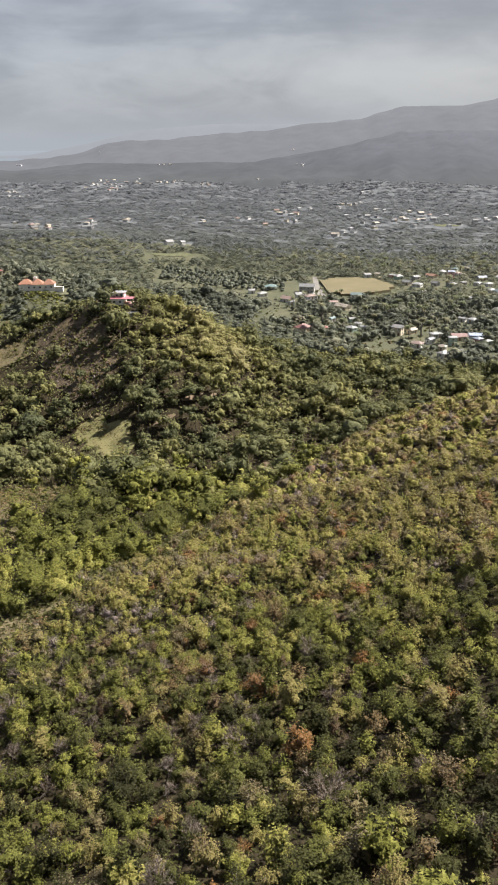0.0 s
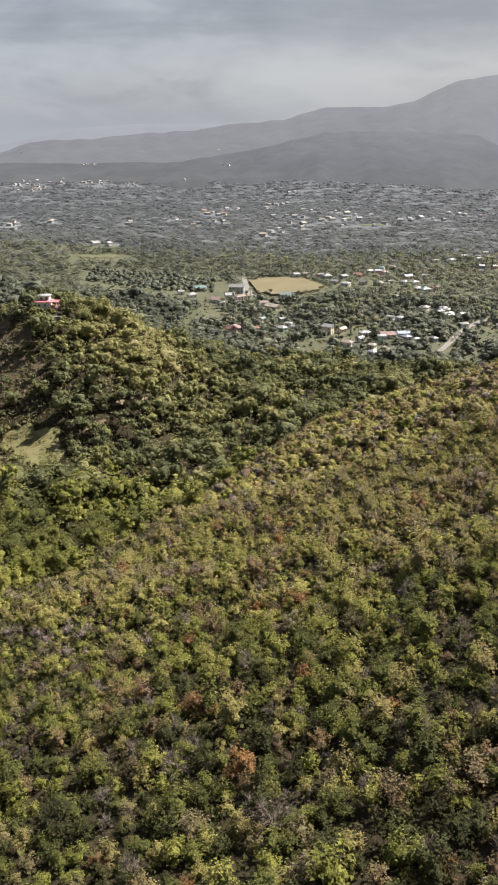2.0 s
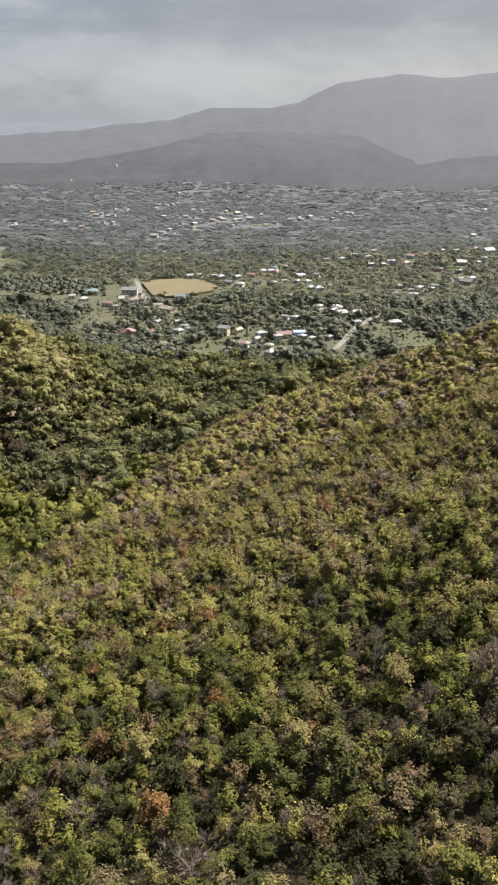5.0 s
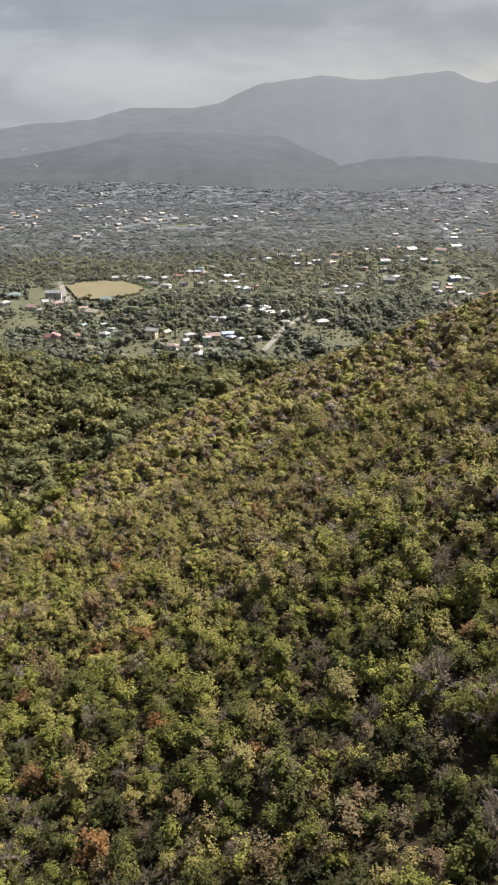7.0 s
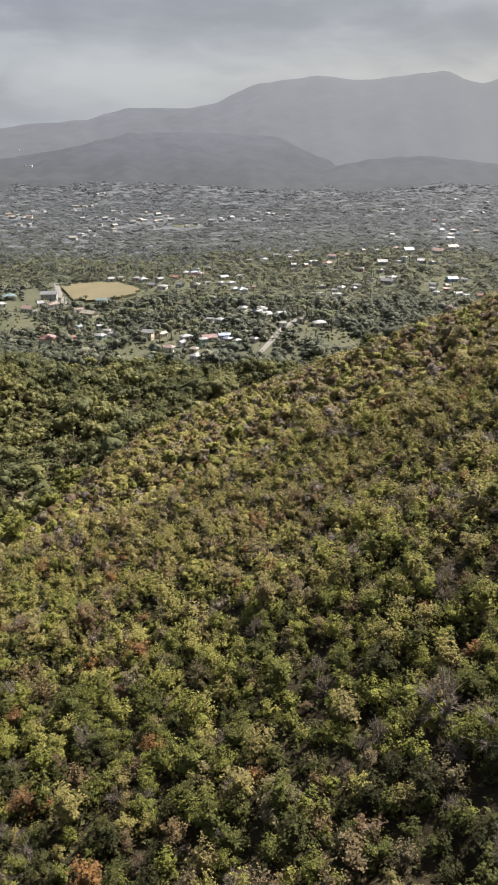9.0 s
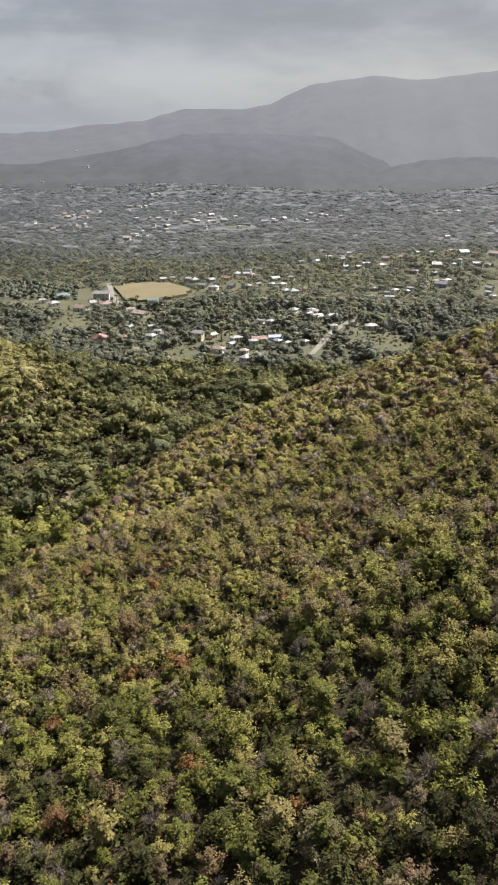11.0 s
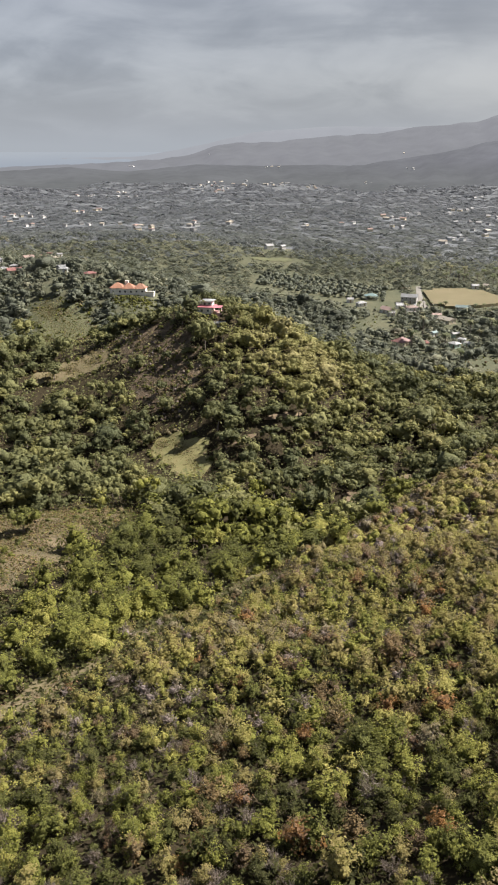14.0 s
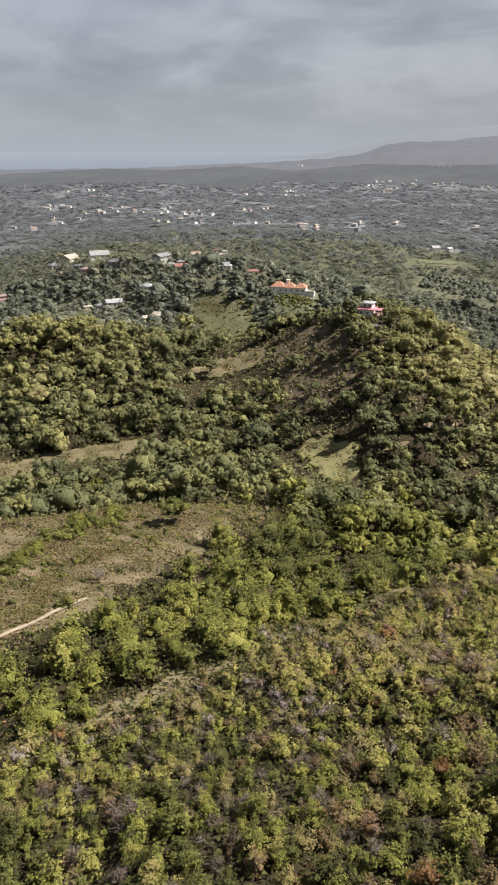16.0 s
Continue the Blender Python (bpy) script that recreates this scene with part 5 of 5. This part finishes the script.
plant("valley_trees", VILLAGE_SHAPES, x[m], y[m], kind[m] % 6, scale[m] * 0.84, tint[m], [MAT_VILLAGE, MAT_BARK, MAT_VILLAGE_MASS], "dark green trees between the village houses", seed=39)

# low bushes on the scrubland and cut-over hillside
bx, by, bs = [], [], []
for name, _, _, nodes in CLEARINGS:
    if name in ("scrubland", "hill_scrub", "hill_pasture", "lawn"):
        for ax, ay, aw in nodes:
            n = int(aw * {"hill_scrub": 26, "hill_pasture": 9, "lawn": 4}.get(name, 10))
            bx += list(rng.normal(ax, aw * 0.7, n))
            by += list(rng.normal(ay, aw * 0.7, n))
            bs += list(0.07 + 0.27 * rng.random(n) ** 2.5)
    if name in ("meadow", "bare_slope", "bare_strip", "scrubland", "hill_pasture"):
        for (ax, ay, aw), (cx, cy, cw) in zip(nodes, nodes[1:]):
            n = int(math.hypot(ax - cx, ay - cy) * 1.1)
            s, side = rng.random(n), rng.choice((-1, 1), n) * rng.uniform(0.85, 1.25, n)
            d = math.hypot(ax - cx, ay - cy)
            bx += list(ax + s * (cx - ax) - (cy - ay) / d * side * (aw + s * (cw - aw)))
            by += list(ay + s * (cy - ay) + (cx - ax) / d * side * (aw + s * (cw - aw)))
            bs += list(rng.uniform(0.12, 0.42, n))
n = 900
r, a = np.sqrt(rng.uniform(440 ** 2, 830 ** 2, n)), np.radians(rng.uniform(-46, 20, n))
vx, vy = np.sin(a) * r, np.cos(a) * r
ok = ~in_field(vx, vy, 3.0) & (chain([(-290, 676, 24), (-185, 650, 30)], vx, vy) > 1)
for _, _, _, nodes in ROADS:
    ok &= chain([(p, q, w + 1.0) for p, q, w in nodes], vx, vy) > 1
for hx, hy, r in HOUSE_SPOTS:
    ok &= np.hypot(vx - hx, vy - hy) > r * 0.8
bx, by, bs = np.r_[bx, vx[ok]], np.r_[by, vy[ok]], np.r_[bs, rng.uniform(0.12, 0.36, int(ok.sum()))]
plant("bushes", BUSH_SHAPES, bx, by, rng.integers(0, 8, bx.size), bs * 2.3, hue_mix(rng, bx.size, [(0.55, 0.09, 0.04), (0.2, 0.17, 0.04), (0.25, 0.54, 0.03)]), [MAT_SCRUB, MAT_BARK, MAT_SCRUB_MASS],
      "low green and brown bushes on open scrubland", "bushes", seed=35, sink=0.2)

# thickets in a line across the scrubland, bleached brush on the cut-over hillside, gardens below the hilltop houses
tx, ty = [], []
for cx, cy, n in THICKETS:
    tx += list(rng.normal(cx, 2.0, n * 2))
    ty += list(rng.normal(cy, 2.0, n * 2))
plant("thicket", MIDDLE_SHAPES, np.array(tx), np.array(ty), rng.integers(0, 8, len(tx)), rng.uniform(0.6, 1.2, len(tx)), np.clip(rng.normal(0.19, 0.05, len(tx)), 0, 1), SCRUB, "bushy green thicket across the brown scrubland", "bushes", seed=51)
tx, ty = [], []
for ax, ay, aw in ((-219, 324, 9), (-190, 308, 14), (-177, 293, 15), (-163, 281, 12)):
    tx += list(rng.normal(ax, aw * 0.6, 90))
    ty += list(rng.normal(ay, aw * 0.6, 90))
plant("cut_brush", BARE_RIDGE, np.array(tx), np.array(ty), rng.integers(0, 4, len(tx)), rng.uniform(0.3, 0.75, len(tx)), rng.choice([0.5, 0.69, 0.87, 0.95], len(tx)), SCRUB, "bleached cut brush and dry stumps on the bare hillside", "brush", seed=52)
tx, ty = [], []
for cx, cy, wide in ((-266, 390, 14), (-252, 394, 12), (-222, 408, 12), (-177, 330, 9), (-240, 376, 18), (-215, 358, 16)):
    n = int(wide * 7)
    tx += list(rng.normal(cx, wide * 0.6, n))
    ty += list(rng.normal(cy, wide * 0.3, n))
tx, ty = np.array(tx), np.array(ty)
ok = np.ones(tx.size, bool)
for hx, hy, wide in ((-268, 402, 8), (-258, 406, 7), (-181, 338, 5.2), (-170, 330, 4), (-222, 420, 8)):
    ok &= np.hypot(tx - hx, ty - hy) > wide
tx, ty = tx[ok], ty[ok]
plant("garden_shrubs", BUSH_SHAPES, tx, ty, rng.integers(0, 8, tx.size), rng.uniform(0.4, 0.8, tx.size), np.clip(rng.normal(0.15, 0.06, tx.size), 0, 1), SCRUB, "low green shrubs in the gardens of the hilltop houses", "bushes", seed=53)

# grass tufts over the open patches
tx, ty = [], []
for name, _, _, nodes in CLEARINGS:
    if name in ("lawn", "orchard_floor", "far_meadow", "bare_bank"):
        continue
    for (ax, ay, aw), (bx_, by_, bw) in zip(nodes, nodes[1:]):
        n = int(math.hypot(ax - bx_, ay - by_) * (aw + bw) * {"scrubland": 10.0, "hill_scrub": 1.6}.get(name, 4.5))
        s = rng.random(n)
        tx += list(ax + s * (bx_ - ax) + rng.normal(size=n) * aw * 0.6)
        ty += list(ay + s * (by_ - ay) + rng.normal(size=n) * aw * 0.6)
for ax, ay, bx_, by_ in ((-89, 60, -79, 96), (-79, 96, -73, 146), (-73, 146, -66, 190), (-66, 190, -57, 250)):
    s = rng.random(1500)
    tx += list(ax + s * (bx_ - ax) + rng.normal(size=1500) * 3.5)
    ty += list(ay + s * (by_ - ay) + rng.normal(size=1500) * 2.0)
tx, ty = np.array(tx), np.array(ty)
c = np.stack([tx, ty, ground_height(tx, ty) + 0.35], 1)
nn = rng.normal(size=c.shape) * 0.6 + [0, 0, 1]
nn /= np.linalg.norm(nn, axis=1)[:, None]
v, f = leaf_clumps(rng, c, nn, 0.27)
ob = new("grass_tufts", mesh_from("grass_tufts", v, f, [MAT_SCRUB], tint=np.repeat(np.clip(hue_mix(rng, tx.size, [(0.38, 0.13, 0.05), (0.2, 0.46, 0.03), (0.42, 0.69, 0.02)]), 0, 1), 3)))
tagged(ob, "dry grass tufts and weeds on open ground", "grass", kind="stuff")

# woods across the plain
rng = np.random.default_rng(15)
for seed, spacing, r0, r1, shapes, mats, size, word in ((3, 6.6, 620, 960, COPSE_SHAPES, [MAT_VILLAGE, MAT_BARK, MAT_VILLAGE_MASS], 1.0, "mixed green woodland round the village"), (4, 8.6, 950, 1560, CANOPY_SHAPES, [MAT_HAZED_LEAF, MAT_BARK, MAT_HAZED_MASS], 1.5, "distant woodland across the plain, its leaf colour greyed as haze"),
                                               (6, 16.5, 1550, 2750, CANOPY_SHAPES, [MAT_HAZED_LEAF, MAT_BARK, MAT_HAZED_MASS], 2.2, "distant woodland across the plain, its leaf colour greyed as haze")):
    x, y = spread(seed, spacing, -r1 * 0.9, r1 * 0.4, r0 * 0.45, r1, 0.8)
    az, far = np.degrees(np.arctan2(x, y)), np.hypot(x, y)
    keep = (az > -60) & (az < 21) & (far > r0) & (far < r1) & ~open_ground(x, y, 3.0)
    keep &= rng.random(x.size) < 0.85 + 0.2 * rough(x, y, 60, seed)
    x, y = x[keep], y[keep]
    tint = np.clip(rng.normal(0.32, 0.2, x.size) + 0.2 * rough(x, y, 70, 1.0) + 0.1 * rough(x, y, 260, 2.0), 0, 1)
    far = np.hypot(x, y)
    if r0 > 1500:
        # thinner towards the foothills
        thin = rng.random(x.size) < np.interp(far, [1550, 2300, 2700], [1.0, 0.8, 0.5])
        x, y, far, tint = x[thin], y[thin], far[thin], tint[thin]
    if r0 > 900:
        # tint greys with distance, so haze sits in the leaf colour
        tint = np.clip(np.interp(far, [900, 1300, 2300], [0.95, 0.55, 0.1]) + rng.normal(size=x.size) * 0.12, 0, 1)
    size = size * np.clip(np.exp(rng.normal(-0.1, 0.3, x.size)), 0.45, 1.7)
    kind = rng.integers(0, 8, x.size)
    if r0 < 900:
        # with distance more trees take the leaf colour greyed as haze
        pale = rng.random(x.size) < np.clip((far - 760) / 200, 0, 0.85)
        plant("plain_woods", shapes, x[pale], y[pale], kind[pale], size[pale], np.clip(0.8 + 0.5 * (tint[pale] - 0.3), 0, 1), [MAT_HAZED_LEAF, MAT_BARK, MAT_HAZED_MASS], "woodland beyond the village, its leaf colour greyed as haze", seed=50)
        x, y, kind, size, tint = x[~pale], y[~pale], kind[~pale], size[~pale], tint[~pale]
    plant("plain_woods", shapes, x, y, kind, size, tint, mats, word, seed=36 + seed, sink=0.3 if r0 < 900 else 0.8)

# orchard in straight rows
u, v = np.meshgrid(np.arange(-62, 63, 6.0), np.arange(-36, 37, 7.0))
u, v = u.ravel() + rng.normal(size=u.size) * 0.4, v.ravel() + rng.normal(size=v.size) * 0.4
turn = radians(14)
x, y = -241 + u * math.cos(turn) - v * math.sin(turn), 662 - u * math.sin(turn) * -0.2 + v * math.cos(turn)
keep = chain([(-296, 676, 25), (-240, 664, 34), (-182, 650, 29)], x, y) < 1
x, y = x[keep], y[keep]
plant("orchard_trees", DISTANT_SHAPES, x, y, rng.integers(0, 8, x.size), rng.uniform(0.50, 0.74, x.size), np.clip(rng.normal(0.16, 0.1, x.size), 0, 1), [MAT_VILLAGE, MAT_BARK, MAT_VILLAGE_MASS],
      "young orchard trees planted in straight rows", seed=38)


# undergrowth that closes the gaps between the near trees, its leaves darkened as shade
rng = np.random.default_rng(21)
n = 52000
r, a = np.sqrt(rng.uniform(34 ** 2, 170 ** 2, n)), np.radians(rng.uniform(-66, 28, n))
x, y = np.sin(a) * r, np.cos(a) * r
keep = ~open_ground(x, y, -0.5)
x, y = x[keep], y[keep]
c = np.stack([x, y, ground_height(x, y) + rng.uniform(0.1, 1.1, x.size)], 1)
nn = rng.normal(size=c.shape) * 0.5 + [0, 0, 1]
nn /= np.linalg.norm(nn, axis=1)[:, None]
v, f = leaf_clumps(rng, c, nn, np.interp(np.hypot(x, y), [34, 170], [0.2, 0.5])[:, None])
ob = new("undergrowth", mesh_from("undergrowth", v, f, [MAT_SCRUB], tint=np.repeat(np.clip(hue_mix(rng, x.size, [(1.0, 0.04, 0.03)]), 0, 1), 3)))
tagged(ob, "low shrubs under the trees, coloured dark as shade", "undergrowth", kind="stuff")


n = 60000
r, a = np.sqrt(rng.uniform(130 ** 2, 430 ** 2, n)), np.radians(rng.uniform(-60, 20, n))
x, y = np.sin(a) * r, np.cos(a) * r
keep = ~open_ground(x, y, -0.5) & (on_spur(x, y) < 0.5)
x, y = x[keep], y[keep]
c = np.stack([x, y, ground_height(x, y) + rng.uniform(0.3, 3.2, x.size)], 1)
nn = rng.normal(size=c.shape) * 0.5 + [0, 0, 1]
nn /= np.linalg.norm(nn, axis=1)[:, None]
v, f = leaf_clumps(rng, c, nn, np.interp(np.hypot(x, y), [130, 260, 430], [0.24, 0.42, 0.75])[:, None])
ob = new("undergrowth", mesh_from("undergrowth", v, f, [MAT_VALLEY], tint=np.repeat(np.clip(rng.normal(0.26, 0.12, x.size) + 0.4 * bump(x, y, -130, 332, 29, 33, 0), 0, 1), 3)))
tagged(ob, "green thicket under the valley trees", "undergrowth", kind="stuff")


# ---- scrubland things ----
def brush_pile(x, y, size, seed):
    """A heap of cut, bleached branches."""
    rng = np.random.default_rng(seed)
    bv, bt = [], []
    for k in range(70):
        a = rng.normal(size=3) * [size, size * 0.6, 0.18] + [0, 0, 0.35]
        d = rng.normal(size=3) * [0.8, 0.8, 0.35]
        grow_limb(bv, bt, a - d, a + d, 0.07, 0.03, 3)
    ob = new("brush_pile", mesh_from("brush_pile", np.array(bv), np.array(bt), [MAT_TWIG]))
    ob.matrix_basis = pose(x, y, float(ground_height(x, y)) + 0.2)
    tagged(ob, "heap of cut bleached branches on the scrubland", "brush pile", "brush piles")


brush_pile(-201.0, 174.2, 1.9, 401)
brush_pile(-191.6, 140.2, 1.3, 402)
lv, lt, bv, bt, _ = bare_shape(405, 2.6, 3.6, 90, 40)
root = new("leafless_tree")
tagged(root, "spreading leafless grey tree beside the dirt track", "tree")
root.matrix_basis = pose(-126.0, 116.0, float(ground_height(-126.0, 116.0)))
for name, v, f, mat in (("crown", lv, lt, MAT_SCRUB), ("trunk", bv, bt, MAT_BARK)):
    ob = new(name, mesh_from(name, v, f, [mat], tint=np.full(len(v), 0.9)))
    ob.parent = root

# ---- palms ----
def palm_parts(seed, height):
    """Leaning ringed trunk and a head of drooping fronds."""
    rng = np.random.default_rng(seed)
    lean = rng.uniform(0.02, 0.12)
    bv, bt = [], []
    for k in range(5):
        z0, z1 = height * k / 5 - 0.5, height * (k + 1) / 5 - 0.5
        grow_limb(bv, bt, (lean * z0 * z0 / height, 0, z0), (lean * z1 * z1 / height, 0, z1), 0.26 - 0.02 * k, 0.24 - 0.02 * k, 5)
    top = np.array([lean * height, 0, height - 0.5])
    V, F = [], []
    for k in range(17):
        a, drop = 2 * math.pi * k / 17 + rng.normal() * 0.15, rng.uniform(0.1, 1.0)
        out, side = np.array([math.cos(a), math.sin(a), 0]), np.array([-math.sin(a), math.cos(a), 0])
        long = rng.uniform(2.4, 3.4)
        base = len(V)
        for s in (0.0, 0.3, 0.65, 1.0):
            mid = top + out * long * s * (1 - 0.25 * drop * s) + np.array([0, 0, long * (0.55 * (1 - drop) * s + 0.25 * s - (0.55 + 0.5 * drop) * s * s)])
            w = 0.5 * math.sin(math.pi * min(0.96, 0.12 + s * 0.86))
            V += [mid + side * w - [0, 0, w * 0.5], mid, mid - side * w - [0, 0, w * 0.5]]
        for q in range(3):
            b = base + 3 * q
            F += [(b, b + 1, b + 4), (b, b + 4, b + 3), (b + 1, b + 2, b + 5), (b + 1, b + 5, b + 4)]
    return np.array(V), np.array(F), np.array(bv), np.array(bt)


PALMS = []
for k in range(4):
    v, f, bv, bt = palm_parts(300 + k, 8.0 + 1.2 * k)
    root = new("palm_tree")
    tagged(root, "tall coconut palm with drooping fronds by the village houses", "palm tree", "coconut palms")
    head = new("fronds", mesh_from("fronds", v, f, [MAT_PALM], tint=np.full(len(v), 0.2 + 0.2 * k)))
    stem = new("trunk", mesh_from("trunk", bv, bt, [MAT_BARK]))
    head.parent = stem.parent = root
    PALMS.append(root)
pr = random.Random(9)
spots = [(pr.gauss(cx, sx), pr.gauss(cy, sy)) for cx, cy, sx, sy, n in ((-135, 606, 12, 5, 9), (-75, 612, 10, 8, 8), (-60, 560, 30, 40, 26), (-20, 640, 25, 40, 22), (60, 560, 30, 40, 16), (30, 780, 40, 40, 34), (-110, 745, 40, 14, 22), (100, 690, 40, 30, 16), (120, 760, 40, 40, 16), (-455, 425, 22, 10, 12),
                                                                    (-60, 500, 25, 14, 10), (-155, 575, 12, 8, 6)) for k in range(n)]
first = {}
for n, (px, py) in enumerate(spots):
    if bool(in_field(np.array([px]), np.array([py]), 3.0)[0]) or any(math.hypot(px - hx, py - hy) < hr_ * 0.55 for hx, hy, hr_ in HOUSE_SPOTS):
        continue
    k = n % 4
    s = pr.uniform(0.7, 0.95) if -165 < px < -70 and 560 < py < 640 else pr.uniform(0.95, 1.35)
    at = Matrix.LocRotScale((px, py, float(ground_height(px, py))), Euler((0, 0, pr.uniform(0, 6.28))), Vector((s, s, s)))
    if k not in first:
        first[k] = PALMS[k]
        PALMS[k].matrix_basis = at
    else:
        copy_thing(PALMS[k], Matrix.Identity(4)).matrix_basis = at


# ---- parked cars ----
def car(x, y, turn, paint, label):
    """A small parked car: body, cabin, windows and four wheels."""
    root = new("car")
    root.matrix_basis = pose(x, y, float(ground_height(x, y)) + 0.45, 0, 0, turn)
    tagged(root, label, "car", "cars parked by the road")
    bm = box(-2.0, -0.85, 0.32, 2.0, 0.85, 0.85)
    bmesh.ops.bevel(bm, geom=list(bm.edges), offset=0.14, segments=2, affect="EDGES")
    part("body", bm, paint, root)
    bm = box(-1.3, -0.75, 0.8, 0.95, 0.75, 1.42)
    for v in bm.verts:
        if v.co.z > 1.2:
            v.co.x *= 0.72
            v.co.y *= 0.86
    part("cabin", bm, paint, root)
    for x0, x1, yy in ((-0.95, 0.65, -0.745), (-0.95, 0.65, 0.745)):
        part("side_window", box(x0, yy - 0.02, 0.95, x1, yy + 0.02, 1.25), MAT_GLASS, root)
    part("windscreen", box(0.80, -0.6, 0.93, 0.86, 0.6, 1.25), MAT_GLASS, root)
    for wx in (-1.25, 1.25):
        for wy in (-0.82, 0.82):
            bm = bmesh.new()
            bmesh.ops.create_cone(bm, cap_ends=True, segments=12, radius1=0.32, radius2=0.32, depth=0.2, matrix=Matrix.Translation((wx, wy, 0.32)) @ Matrix.Rotation(math.pi / 2, 4, "X"))
            part("wheel", bm, MAT_TYRE, root)


MAT_TYRE = surface("black_rubber", (0.02, 0.02, 0.02), (0.035, 0.035, 0.035), 0.8, 2.0, 9.0)
CAR_PAINT = {"white": surface("white_car_paint", (0.7, 0.7, 0.7), (0.62, 0.62, 0.62), 0.25, 1.0, 5.0, 0.0), "dark": surface("dark_car_paint", (0.03, 0.035, 0.045), (0.05, 0.05, 0.06), 0.25, 1.0, 5.0, 0.0)}
car(26.5, 535, 62, CAR_PAINT["dark"], "dark car parked at the edge of the concrete road")
car(30.5, 541, 66, CAR_PAINT["white"], "white car parked at the edge of the concrete road")
car(23.5, 522, 70, CAR_PAINT["white"], "white car parked at the edge of the concrete road")
car(-147, 622, 80, CAR_PAINT["white"], "white car parked beside the grey building")
